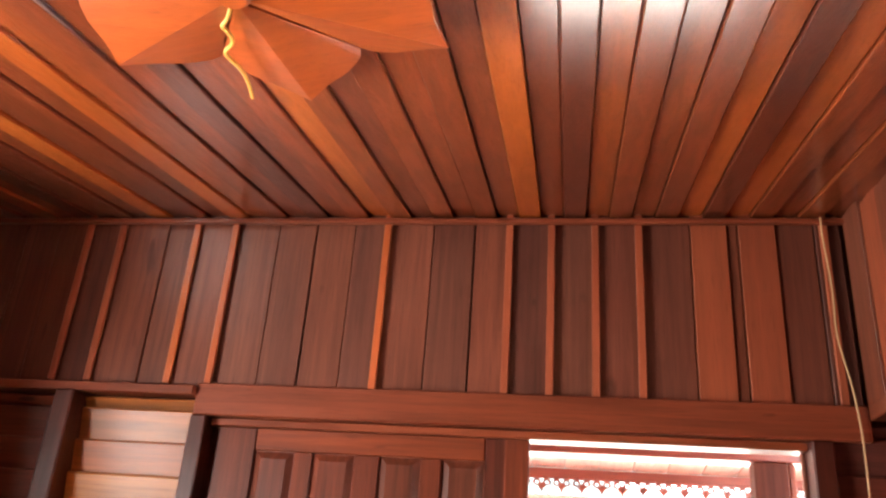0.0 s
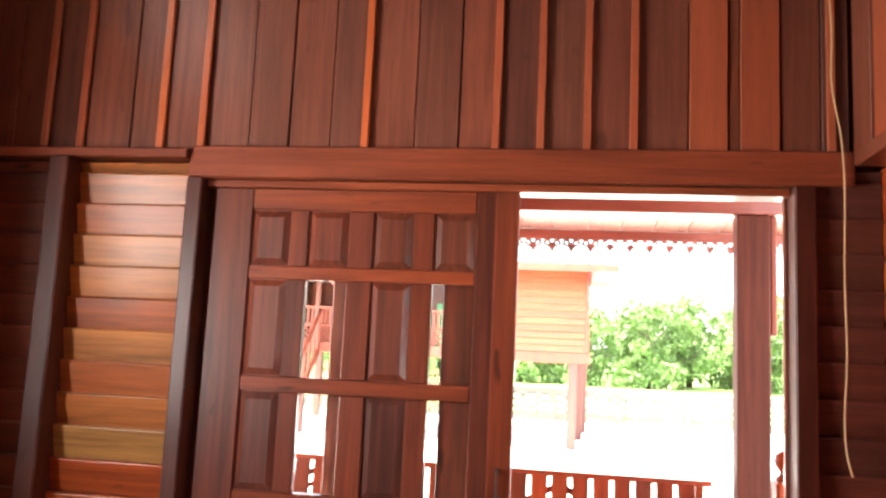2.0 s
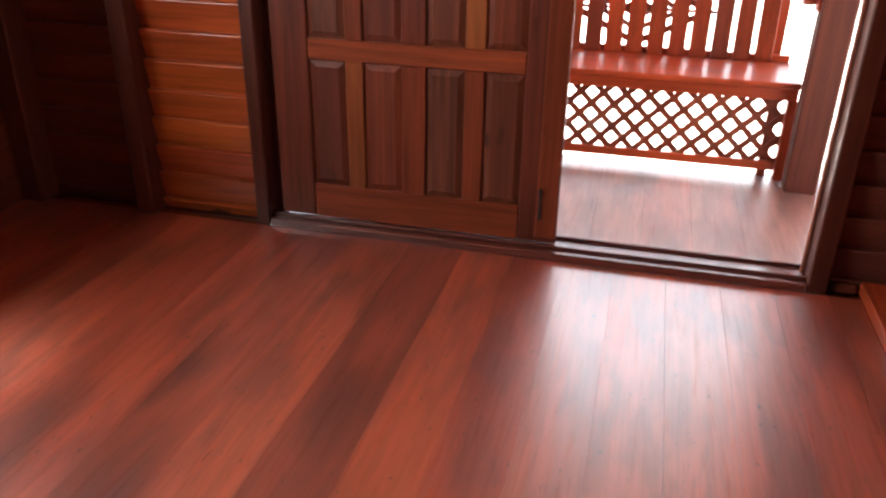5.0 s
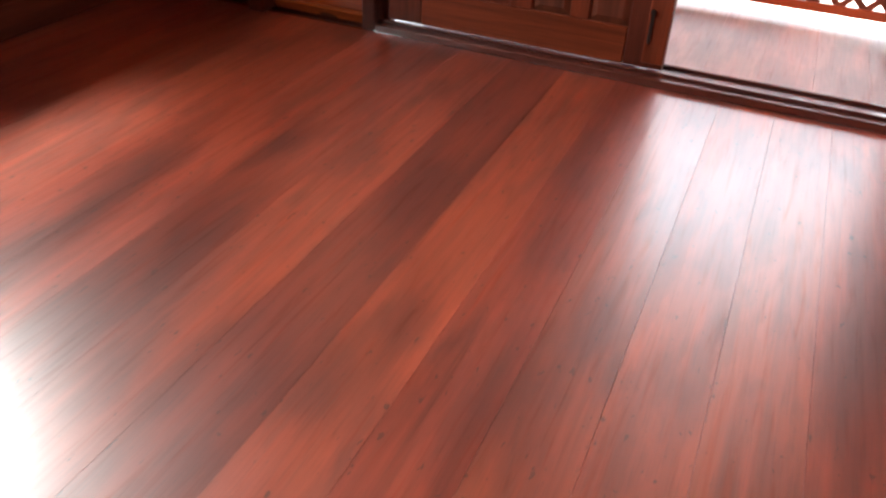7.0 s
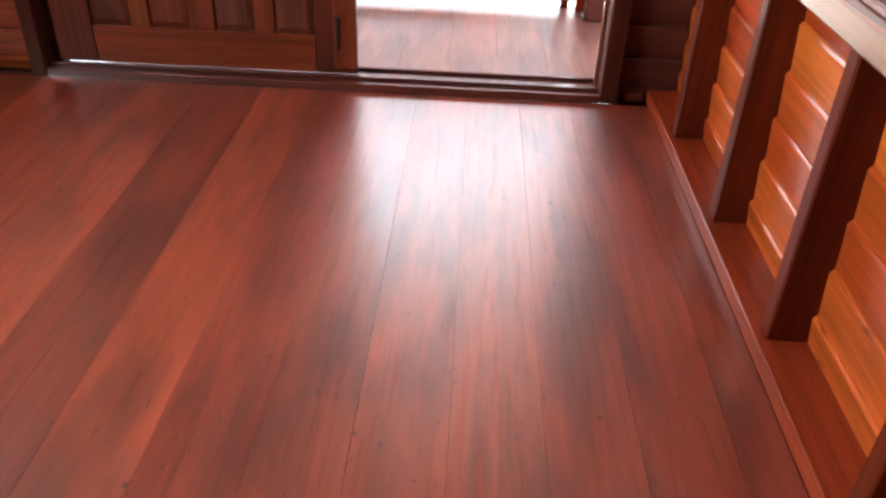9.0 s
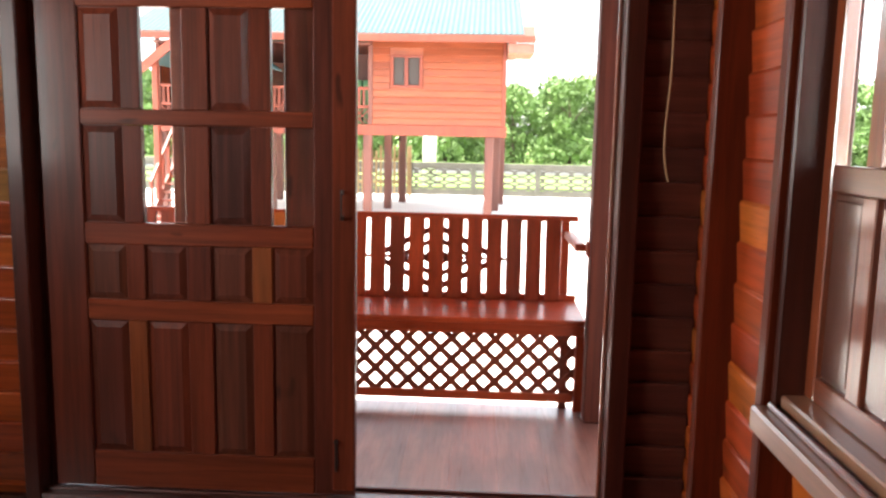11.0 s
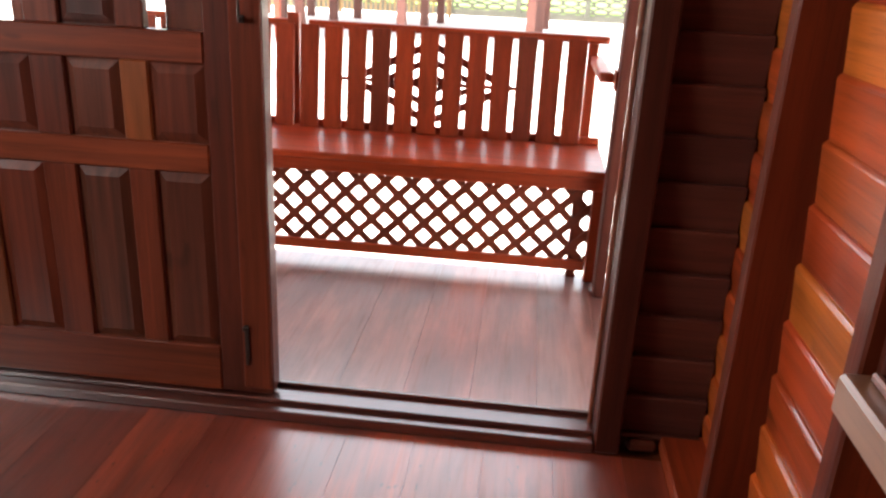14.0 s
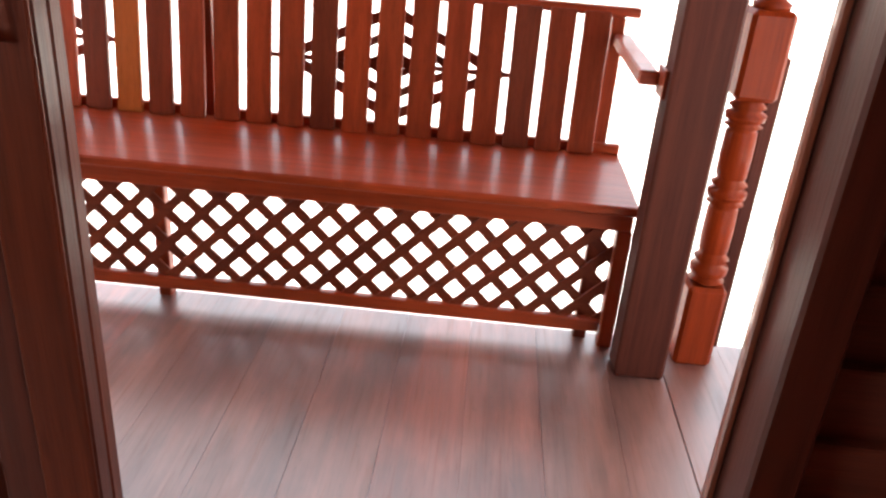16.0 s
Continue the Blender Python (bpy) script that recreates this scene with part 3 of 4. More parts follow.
lap_y(WY1, W + 0.02, 0.045, 2.17, 1, M_SIDEY, wall_right, XR)
lap_y(-0.9, WY1, 0.045, WZ0, 1, M_SIDEY, wall_right, XR)
# from here on, boards whose colour already carries the shade
lap_y(BACK, -0.9, 0.045, 2.17, 1, M_SIDEYSHADE, wall_right, XR)
lap_y(-0.9, WY0, WZ0, 2.17, 1, M_SIDEYSHADE, wall_right, XR)
lap_y(LY1, W - 0.1, 0.0, 2.6, -1, M_SIDEYSHADE, wall_left, LEFT)
lap_y(BACK, LY0, 0.0, 2.6, -1, M_SIDEYSHADE, wall_left, LEFT)
lap_y(LY0, LY1, 0.0, LZ0, -1, M_SIDEYSHADE, wall_left, LEFT)
lap_y(LY0, LY1, LZ1, 2.6, -1, M_SIDEYSHADE, wall_left, LEFT)
piece("stud", 0.965, XR + 0.012, 2.35, 2.395, 0.046, 2.165, M_STUD, wall_right, 0.004)
piece("stud", 0.968, XR + 0.012, 1.838, 1.883, 0.046, 2.165, M_STUD, wall_right, 0.004)
for y in (1.352, 0.866, 0.38, -0.106):
    piece("stud", 0.968, XR + 0.012, y, y + 0.045, 0.046, WZ0 - 0.002, M_STUD, wall_right, 0.004)
for y in (-0.6, -1.1, -1.6, -2.1):
    piece("stud", 0.968, XR + 0.012, y, y + 0.045, 0.046, 2.165, M_STUD, wall_right, 0.004)
piece("wall_plate", 0.955, XR + 0.02, BACK, W - 0.031, 2.165, 2.215, M_FRAMEY, wall_right, 0.004)
y = W - 0.002
k = 0
while y > BACK + 0.1:
    z1 = ceil_z(y - 0.076)
    piece("upper_board", 0.965 + 0.008 * (k % 2), 0.99, y - 0.1505, y - 0.0015, 2.216, z1 + 0.01, M_PALE if k in (1, 4) else M_WALLV, wall_right, 0.002)
    y -= 0.152
    k += 1

window = tagged(empty("window_1", XR, 0.98, WZ0), "timber sliding window with wooden lower panels and clear upper panes", "window", kind="structure")
wk = [piece("window_sill", 0.942, XR + 0.06, WY0 - 0.03, 1.836, WZ0, WZ0 + 0.058, M_LITSILL, bevel=0.006),
      piece("sill_step", 1.0, XR + 0.055, WY0, WY1 - 0.046, WZ0 + 0.0585, WZ0 + 0.09, M_LITSILL, bevel=0.004),
      piece("sill_track", 0.972, 0.984, WY0, WY1 - 0.045, WZ0 + 0.0585, WZ0 + 0.072, M_FRAMEY, bevel=0.003),
      piece("jamb", 0.985, XR + 0.06, WY1 - 0.045, 1.8365, WZ0 + 0.0585, WZ1, M_FRAMEZSHADE, bevel=0.005),
      piece("jamb", 0.935, XR + 0.06, WY0 - 0.01, WY0 + 0.045, WZ0 + 0.0585, WZ1, M_FRAMEZSHADE, bevel=0.005),
      piece("head", 0.935, XR + 0.06, WY0 - 0.01, 1.8365, WZ1 + 0.0005, WZ1 + 0.044, M_FRAMEY, bevel=0.004)]


def window_leaf(ya, yb, x):
    """A leaf from ya down to yb: stiles, rails, three wooden panels below, glass above."""
    out = []
    zb, zt = WZ0 + 0.091, WZ1 - 0.004
    w = 0.036
    cols = 3
    inner = (ya - yb) - 2 * 0.045
    gap = 0.055
    pw = (inner - gap * (cols - 1)) / cols
    bm = bmesh.new()
    box(bm, x, x + 0.03, ya - 0.045, ya, zb, zt, 0.003)
    box(bm, x, x + 0.03, yb, yb + 0.045, zb, zt, 0.003)
    leaf = link_mesh("leaf", bm, M_LEAFZ)
    for z0, z1 in ((zb, zb + 0.055), (1.235, 1.29), (zt - 0.06, zt)):
        out.append(piece("leaf_rail", x + 0.001, x + 0.029, yb + 0.0455, ya - 0.0455, z0, z1, M_FRAMEY, bevel=0.003))
    y = ya - 0.045
    for k in range(cols):
        y0, y1 = y - pw, y
        bm = bmesh.new()
        for inset, d0, d1 in ((0.0, 0.012, 0.022), (0.014, 0.006, 0.013)):
            box(bm, x + d0, x + d1, y0 + inset, y1 - inset, zb + 0.056 + inset, 1.234 - inset, 0.003)
        out.append(centred(link_mesh("leaf_panel", bm, M_LEAFP)))
        g = piece("pane", x + 0.012, x + 0.016, y0, y1, 1.291, zt - 0.061, M_GLASS, bevel=0)
        g.visible_shadow = False
        out.append(g)
        if k < cols - 1:
            out.append(piece("leaf_mullion", x + 0.0005, x + 0.0285, y0 - gap, y0, zb + 0.0555, 1.2345, M_LEAFZ, bevel=0.003))
            out.append(piece("leaf_mullion", x + 0.0005, x + 0.0285, y0 - gap, y0, 1.2905, zt - 0.0605, M_LEAFZ, bevel=0.003))
        y = y0 - gap
    under(leaf, *out)
    return [leaf]


wk += window_leaf(WY1 - 0.05, 1.18, XR - 0.002)
wk += window_leaf(1.25, 0.60, XR - 0.034)
wk += window_leaf(0.66, 0.15, XR - 0.002)
under(window, *wk)
win2 = tagged(empty("window_2", LEFT, 1.35, LZ0), "plain timber frame of the open window opposite, with added light baffles outside", "window", kind="structure")
under(win2,
      # three unseen boards outside, added to confine the window lamp's light
      piece("reveal", LEFT - 0.5, LEFT - 0.051, LY1 + 0.046, LY1 + 0.09, 0.3, 2.4, M_FRAMEZSHADE, bevel=0.004),
      piece("reveal", LEFT - 0.5, LEFT - 0.051, LY0 - 0.6, LY0 - 0.55, 0.3, 2.4, M_FRAMEZSHADE, bevel=0.004),
      piece("awning_board", LEFT - 0.5, LEFT - 0.051, LY0 - 0.549, LY1 + 0.0455, 2.3, 2.34, M_FRAMEY, bevel=0.004),
      piece("window_sill", LEFT - 0.1, LEFT + 0.03, LY0, LY1, LZ0 - 0.04, LZ0, M_FRAMEY, bevel=0.005),
      piece("head", LEFT - 0.1, LEFT + 0.03, LY0, LY1, LZ1, LZ1 + 0.04, M_FRAMEY, bevel=0.005),
      piece("jamb", LEFT - 0.1, LEFT + 0.03, LY0 - 0.045, LY0, LZ0 - 0.04, LZ1 + 0.04, M_FRAMEZSHADE, bevel=0.005),
      piece("jamb", LEFT - 0.1, LEFT + 0.03, LY1, LY1 + 0.045, LZ0 - 0.04, LZ1 + 0.04, M_FRAMEZSHADE, bevel=0.005))

# ---- floor boards ----
JOINTS = [LEFT, -2.18, -1.99, -1.80, -1.62, -1.43, -1.245, -1.055, -0.86, -0.65, -0.442, -0.25, -0.06, 0.12, 0.302, 0.485, 0.665, 0.845, 0.948]
for k, (a, b) in enumerate(zip(JOINTS, JOINTS[1:])):
    cut = (-0.4, 0.35, -1.1, 0.05, -0.8)[k % 5] - 0.7
    for y0, y1 in ((BACK, cut), (cut, W - 0.046)):
        piece("floorboard", a + 0.0004, b - 0.0004, y0 + 0.0004, y1 - 0.0005, -0.026, 0.0, M_FLOOR, floor, 0.0)

# ---- hanging cable in the corner ----
tagged(cable("cable", [(0.885, W - 0.035, 2.87), (0.88, W - 0.035, 2.80), (0.90, W - 0.04, 2.6), (0.882, W - 0.03, 2.45), (0.912, W - 0.045, 2.3), (0.925, W - 0.05, 2.1), (0.912, W - 0.045, 1.8), (0.926, W - 0.05, 1.5), (0.897, W - 0.045, 1.3), (0.925, W - 0.06, 1.2)], 0.0032, M_WIRE),
       "thin cream electric cable hanging loose in the corner", "cable")

# ---- folded wooden star on the ceiling ----
CX, CY = -0.598, 1.15
tilt = pose(CX, CY, ceil_z(CY) - 0.012) @ Matrix.Rotation(math.atan(SLOPE), 4, "X")
star = tagged(empty("ceiling_star", CX, CY, ceil_z(CY) - 0.012), "orange varnished folded wooden star fixed under the ceiling", "ceiling ornament")
petals = []
for k in range(6):
    a0 = radians(28 + 60 * k)
    bm = bmesh.new()
    n = 20
    ctr = bm.verts.new(tilt @ Vector((0.012 * math.cos(a0), 0.012 * math.sin(a0), -0.048)))
    rim = []
    for j in range(n + 1):
        f = (j / n - 0.5) * 2
        aa = a0 + f * radians(29.4)
        q = 1 - abs(f)
        rr = 0.322 + 0.045 * min(1.0, q / 0.45) ** 0.55 + 0.062 * q ** 4
        rim.append(bm.verts.new(tilt @ Vector((rr * math.cos(aa), rr * math.sin(aa), -0.055 + 0.047 * abs(f)))))
    for u, v in zip(rim, rim[1:]):
        bm.faces.new((ctr, u, v))
    bmesh.ops.recalc_face_normals(bm, faces=bm.faces)
    bmesh.ops.solidify(bm, geom=bm.faces[:], thickness=0.008)
    petals.append(link_mesh("petal", bm, M_MEDAL))
bm = bmesh.new()
lathe(bm, [(ceil_z(CY) - 0.075, 0.03), (ceil_z(CY) - 0.06, 0.042), (ceil_z(CY) - 0.02, 0.042)], CX, CY, 16)
petals.append(link_mesh("hub", bm, M_MEDAL))
under(star, *petals)
zc = ceil_z(CY) - 0.07
wire = cable("lamp_wire", [(CX, CY, zc + 0.03), (CX, CY, zc), (CX - 0.029, CY + 0.07, zc - 0.003), (CX - 0.058, CY + 0.076, zc), (CX - 0.045, CY + 0.115, zc + 0.005), (CX - 0.06, CY + 0.158, zc + 0.012), (CX - 0.1, CY + 0.18, zc + 0.016), (CX - 0.082, CY + 0.242, zc + 0.024), (CX - 0.09, CY + 0.31, zc + 0.035), (CX - 0.114, CY + 0.39, zc + 0.045)], 0.0042, M_YWIRE)
wire["label"] = "curly yellow lamp wire"
under(star, wire)

# ---- porch ----
PZ = -0.082
bm = bmesh.new()
box(bm, -4.2, 2.6, W + 0.08, 4.175, PZ - 0.13, PZ - 0.027)
porch = tagged(link_mesh("porch_floor", bm, M_FRAMEX), "porch deck of satin red-brown boards", "porch floor", kind="structure")
PJ = [-4.2 + 0.21 * i for i in range(25)] + [1.012]
PJ = sorted(v for v in PJ if v <= 1.012 and abs(v - 1.012) > 0.06 or v == 1.012) + [1.22, 1.43, 1.64, 1.85, 2.06, 2.27, 2.48]
for a, b in zip(PJ, PJ[1:]):
    piece("deck_board", a + (0.004 if a == 1.012 else 0.0005), b - 0.0005, W + 0.112, 4.18, PZ - 0.026, PZ, M_PORCH, porch, 0.0)
bm = bmesh.new()
for px in (-4.1, -2.5, -0.9, 0.94, 2.45):
    for py in (3.0, 4.05):
        box(bm, px - 0.07, px + 0.07, py - 0.07, py + 0.07, -0.95, PZ - 0.131, 0.01)
under(porch, link_mesh("deck_post", bm, M_OUTZ))
bm = bmesh.new()
box(bm, -2.45, 1.2, -2.5, 2.83, -0.95, -0.125)
tagged(link_mesh("underfloor_skirt", bm, M_OUTZ), "dark board skirt below the raised floor", "skirting", kind="structure")


def square_post(name, x0, x1, y0, y1, z0, z1, material, label, category, group=""):
    bm = bmesh.new()
    box(bm, x0, x1, y0, y1, z0, z1, 0.008)
    return tagged(centred(link_mesh(name, bm, material)), label, category, group)


square_post("porch_post", 0.856, 1.005, 3.932, 4.042, PZ, 2.224, M_POST, "tall square red-brown timber porch post", "post", "porch posts")
square_post("porch_post", -2.66, -2.53, 3.985, 4.115, PZ, 2.224, M_POST, "tall square red-brown timber porch post", "post", "porch posts")
square_post("porch_post", 2.40, 2.53, 3.985, 4.115, PZ, 2.224, M_POST, "tall square red-brown timber porch post", "post", "porch posts")

square_post("post_cleat", 1.0065, 1.04, 3.95, 4.04, 1.66, 2.224, M_BENCHZ, "short upright board nailed to the porch post", "board")

# porch roof: beam, sloping boards, fascia and fretwork lace
roof = tagged(empty("porch_roof", 0.0, 4.1, 2.4), "porch roof with red beam, bare eave boards and carved fretwork trim", "porch roof", kind="structure")
rk = [piece("beam", -4.2, 2.6, 3.94, 4.1, 2.225, 2.345, M_BEAM, bevel=0.006)]
for k in range(36):
    x0 = -4.4 + 0.2 * k
    bm = bmesh.new()
    vs = box(bm, x0 + 0.002, x0 + 0.198, W + 0.09, 5.12, 0.0, 0.018, 0.003)
    for v in vs:
        v.co.z += 2.425 + (4.12 - v.co.y) * 0.11
    rk.append(centred(link_mesh("eave_board", bm, M_EAVE)))
fascia = piece("fascia", -4.4, 2.8, 5.085, 5.105, 2.265, 2.315, M_BEAM, bevel=0.003)
rk.append(fascia)
frets = []


def lace(bm, x0, y, z, s):
    """One fret of the trim: a top strip, two open curls and a leaf-shaped drop, sawn from a thin board."""
    d = 0.012

    def slab(outer, inner=None):
        n = len(outer)
        fo = [bm.verts.new((p, y, q)) for p, q in outer]
        bo = [bm.verts.new((p, y + d, q)) for p, q in outer]
        for k in range(n):
            bm.faces.new((fo[k], bo[k], bo[(k + 1) % n], fo[(k + 1) % n]))
        if inner is None:
            bm.faces.new(fo[::-1])
            bm.faces.new(bo)
            return
        fi = [bm.verts.new((p, y, q)) for p, q in inner]
        bi = [bm.verts.new((p, y + d, q)) for p, q in inner]
        for k in range(n):
            j = (k + 1) % n
            bm.faces.new((fo[j], fo[k], fi[k], fi[j]))
            bm.faces.new((bo[k], bo[j], bi[j], bi[k]))
            bm.faces.new((fi[k], fi[j], bi[j], bi[k]))

    slab([(x0, z - 0.014), (x0 + s, z - 0.014), (x0 + s, z), (x0, z)])
    for c in (0.25, 0.75):
        ang = [2 * math.pi * k / 10 for k in range(10)]
        slab([(x0 + s * c + 0.024 * math.cos(t), z - 0.034 + 0.023 * math.sin(t)) for t in ang],
             [(x0 + s * c + 0.011 * math.cos(t), z - 0.036 + 0.010 * math.sin(t)) for t in ang])
    m = x0 + s * 0.5
    slab([(m, z - 0.030), (m - 0.014, z - 0.052), (m - 0.026, z - 0.060), (m - 0.010, z - 0.074), (m, z - 0.098), (m + 0.010, z - 0.074), (m + 0.026, z - 0.060), (m + 0.014, z - 0.052)])
    slab([(x0 + 0.004, z - 0.050), (x0, z - 0.066), (x0 - 0.004, z - 0.050), (x0, z - 0.014)])


for k in range(60):
    bm = bmesh.new()
    lace(bm, -4.4 + 0.12 * k, 5.088, 2.266, 0.12)
    frets.append(centred(link_mesh("fret", bm, M_BEAM)))
under(roof, *rk)
under(fascia, *frets)
bm = bmesh.new()
vs = box(bm, -4.4, 2.8, W + 0.06, 5.2, 0.03, 0.05)
for v in vs:
    v.co.z += 2.425 + (4.12 - v.co.y) * 0.11
tagged(link_mesh("porch_roof_sheet", bm, M_ROOF), "metal sheet roof over the porch", "roof", kind="structure")

# ---- bench along the porch edge ----
bench = tagged(empty("porch_bench", 0.0, 4.3, PZ), "long red-brown porch bench with slatted back and lattice front", "bench")
BX0, BX1 = -2.50, 0.868
bk = []
bk.append(piece("seat", BX0, BX1, 4.045, 4.562, 0.388, 0.418, M_BENCHX, bevel=0.006, label="smooth red-brown seat board"))
bk.append(piece("seat_apron", BX0, BX1 - 0.005, 4.085, 4.11, 0.325, 0.3875, M_BENCHX, bevel=0.004))
bk.append(piece("bottom_rail", BX0, 0.82, 4.10, 4.13, -0.035, 0.01, M_BENCHX, bevel=0.004))
for x in (0.748, -0.615, -1.90):
    bk.append(piece("leg", x, x + 0.042, 4.135, 4.178, PZ, 0.3875, M_BENCHZ, bevel=0.004))
bk.append(piece("leg", 0.822, 0.868, 4.09, 4.14, PZ, 0.3245, M_BENCHZ, bevel=0.004))
# back: rails, slats, end posts; two sections with a doubled post between
for x0, x1 in ((-0.50, 0.865), (-1.93, -0.58)):
    bk.append(piece("top_rail", x0, x1, 4.565, 4.60, 0.868, 0.90, M_BENCHX, bevel=0.004))
    bk.append(piece("bottom_back_rail", x0, x1, 4.535, 4.561, 0.4185, 0.452, M_BENCHX, bevel=0.004))
    n = 12
    for k in range(n):
        sx = (-0.529 if x0 > -1 else -1.863) + 0.1105 * k
        lean = Matrix.Translation((0, 4.505, 0.4185)) @ Matrix.Rotation(-0.1, 4, "X") @ Matrix.Translation((0, -4.505, -0.4185))
        orange = x0 < -1 and k == 9
        bk.append(piece("slat", sx - 0.003, sx + 0.084, 4.505, 4.522, 0.420, 0.885, M_BENCHO if orange else M_BENCHZ, bevel=0.003, m=lean, label="paler orange slat" if orange else ""))
bk.append(piece("back_post", -0.60, -0.545, 4.5635, 4.60, 0.30, 0.93, M_BENCHZ, bevel=0.004))
bk.append(piece("back_post", 0.775, 0.82, 4.5635, 4.60, 0.30, 0.867, M_BENCHZ, bevel=0.004))
bk.append(piece("arm_rail", 0.79, 0.845, 4.03, 4.58, 0.775, 0.815, M_BENCHX, bevel=0.005, m=Matrix.Identity(4)))
bk.append(piece("arm_end", 0.8455, 0.8555, 3.97, 4.06, 0.755, 0.83, M_BENCHX, bevel=0.001))


def diamond(cx, cz, y):
    """Sawn fretwork of stepped diamonds set behind the slats."""
    bm = bmesh.new()
    for r, wd in ((0.40, 0.075), (0.25, 0.06), (0.11, 0.05)):
        pts = [(r * 1.0, 0), (0, r * 0.5), (-r * 1.0, 0), (0, -r * 0.5)]
        k2 = (r - wd) / r
        o = [[bm.verts.new((cx + px, y + d, cz + pz)) for px, pz in pts] for d in (0, 0.014)]
        i = [[bm.verts.new((cx + px * k2, y + d, cz + pz * k2)) for px, pz in pts] for d in (0, 0.014)]
        for k in range(4):
            j = (k + 1) % 4
            bm.faces.new((o[0][k], o[0][j], i[0][j], i[0][k]))
            bm.faces.new((o[1][j], o[1][k], i[1][k], i[1][j]))
            bm.faces.new((o[0][j], o[0][k], o[1][k], o[1][j]))
            bm.faces.new((i[0][k], i[0][j], i[1][j], i[1][k]))
    box(bm, cx - 0.45, cx + 0.45, y + 0.002, y + 0.012, cz - 0.008, cz + 0.008)
    box(bm, cx - 0.03, cx + 0.03, y + 0.001, y + 0.013, cz - 0.19, cz + 0.19)
    bmesh.ops.recalc_face_normals(bm, faces=bm.faces)
    return centred(link_mesh("fretwork", bm, M_LATT))


bk.append(diamond(0.065, 0.64, 4.601))
bk.append(diamond(-1.30, 0.64, 4.601))
under(bench, *bk)
# lattice strips under the seat, two layers
lat = []
zl, zh = 0.0, 0.33
P = 0.1145
for layer, sgn in ((0, 1), (1, -1)):
    y0 = 4.112 + 0.009 * layer
    n = int((0.86 - BX0) / P) + 8
    for k in range(n):
        xb = (0.004 - P * 26 if sgn > 0 else 0.0105 - P * 22) + P * k
        bm = bmesh.new()
        hw = 0.0155
        a, b = xb, xb + sgn * (zh - zl)
        lo, hi = min(a, b), max(a, b)
        if lo < BX0 or hi > 0.86:
            # trim the strip against the ends
            t0, t1 = 0.0, 1.0
            if sgn > 0:
                t0 = max(0.0, (BX0 - a) / (b - a))
                t1 = min(1.0, (0.83 - a) / (b - a))
            else:
                t0 = max(0.0, (a - 0.83) / (a - b))
                t1 = min(1.0, (a - BX0) / (a - b))
        else:
            t0, t1 = 0.0, 1.0
        if t1 - t0 < 0.06:
            bm.free()
            continue
        p0 = Vector((a + (b - a) * t0, 0, zl + (zh - zl) * t0))
        p1 = Vector((a + (b - a) * t1, 0, zl + (zh - zl) * t1))
        d = (p1 - p0).normalized()
        nrm = Vector((-d.z, 0, d.x)) * hw
        vs = []
        for yy in (y0, y0 + 0.0085):
            for p, s2 in ((p0, 1), (p1, 1), (p1, -1), (p0, -1)):
                c = p + nrm * s2
                vs.append(bm.verts.new((c.x, yy, c.z)))
        bm.faces.new(vs[:4])
        bm.faces.new(vs[4:][::-1])
        for q in range(4):
            bm.faces.new((vs[q], vs[4 + q], vs[4 + (q + 1) % 4], vs[(q + 1) % 4]))
        bmesh.ops.recalc_face_normals(bm, faces=bm.faces)
        lat.append(centred(link_mesh("lattice_strip", bm, M_LATT)))
under(bench, *lat)

# ---- turned newel beside the post ----
NX, NY = 1.109, 4.09
bm = bmesh.new()
hw = 0.058
box(bm, NX - hw, NX + hw, NY - hw, NY + hw, PZ, 0.19, 0.012)
box(bm, NX - hw, NX + hw, NY - hw, NY + hw, 0.755, 0.99, 0.012)
prof = []
for base, top in ((0.19, 0.30), (0.44, 0.53), (0.67, 0.755)):
    h = (top - base) / 10
    prof += [(base, 0.036), (base + h, 0.053), (base + 2 * h, 0.039), (base + 3 * h, 0.054), (base + 5 * h, 0.056), (base + 6 * h, 0.037), (base + 7.5 * h, 0.052), (base + 9 * h, 0.036)]
    if top < 0.75:
        prof += [(top, 0.043), (top + 0.06, 0.045), (top + 0.13, 0.043)]
prof.append((0.755, 0.038))
lathe(bm, prof, NX, NY)
lathe(bm, [(0.99, 0.047), (1.005, 0.05), (1.015, 0.034), (1.03, 0.03), (1.05, 0.048), (1.08, 0.056), (1.11, 0.05), (1.13, 0.02), (1.135, 0.004)], NX, NY)
newel = tagged(link_mesh("newel_post", bm, M_NEWEL), "turned glossy red-brown newel post beside the porch post", "newel post")
piece_rail = piece("rail_board", 1.17, 1.21, 4.13, 4.17, PZ + 0.02, 0.86, M_POST, bevel=0.004)
tagged(piece_rail, "plain dark upright board behind the newel post", "board")

# ---- grounds ----
GZ = -0.95
bm = bmesh.new()
box(bm, -900, 900, -600, 1500, GZ - 0.3, GZ)
ground = tagged(link_mesh("ground", bm, M_GROUND), "bright pale sandy yard", "ground", kind="structure")
bm = bmesh.new()
box(bm, -300, 300, 32.0, 900, GZ, GZ + 0.28)
tagged(link_mesh("grass_verge", bm, M_GRASS), "green grass verge behind the fence", "grass", kind="structure")
bm = bmesh.new()
box(bm, -300, 300, 44.0, 51.0, GZ + 0.2, GZ + 0.31)
tagged(link_mesh("road", bm, M_ASPH), "asphalt road beyond the fence", "road", kind="structure")


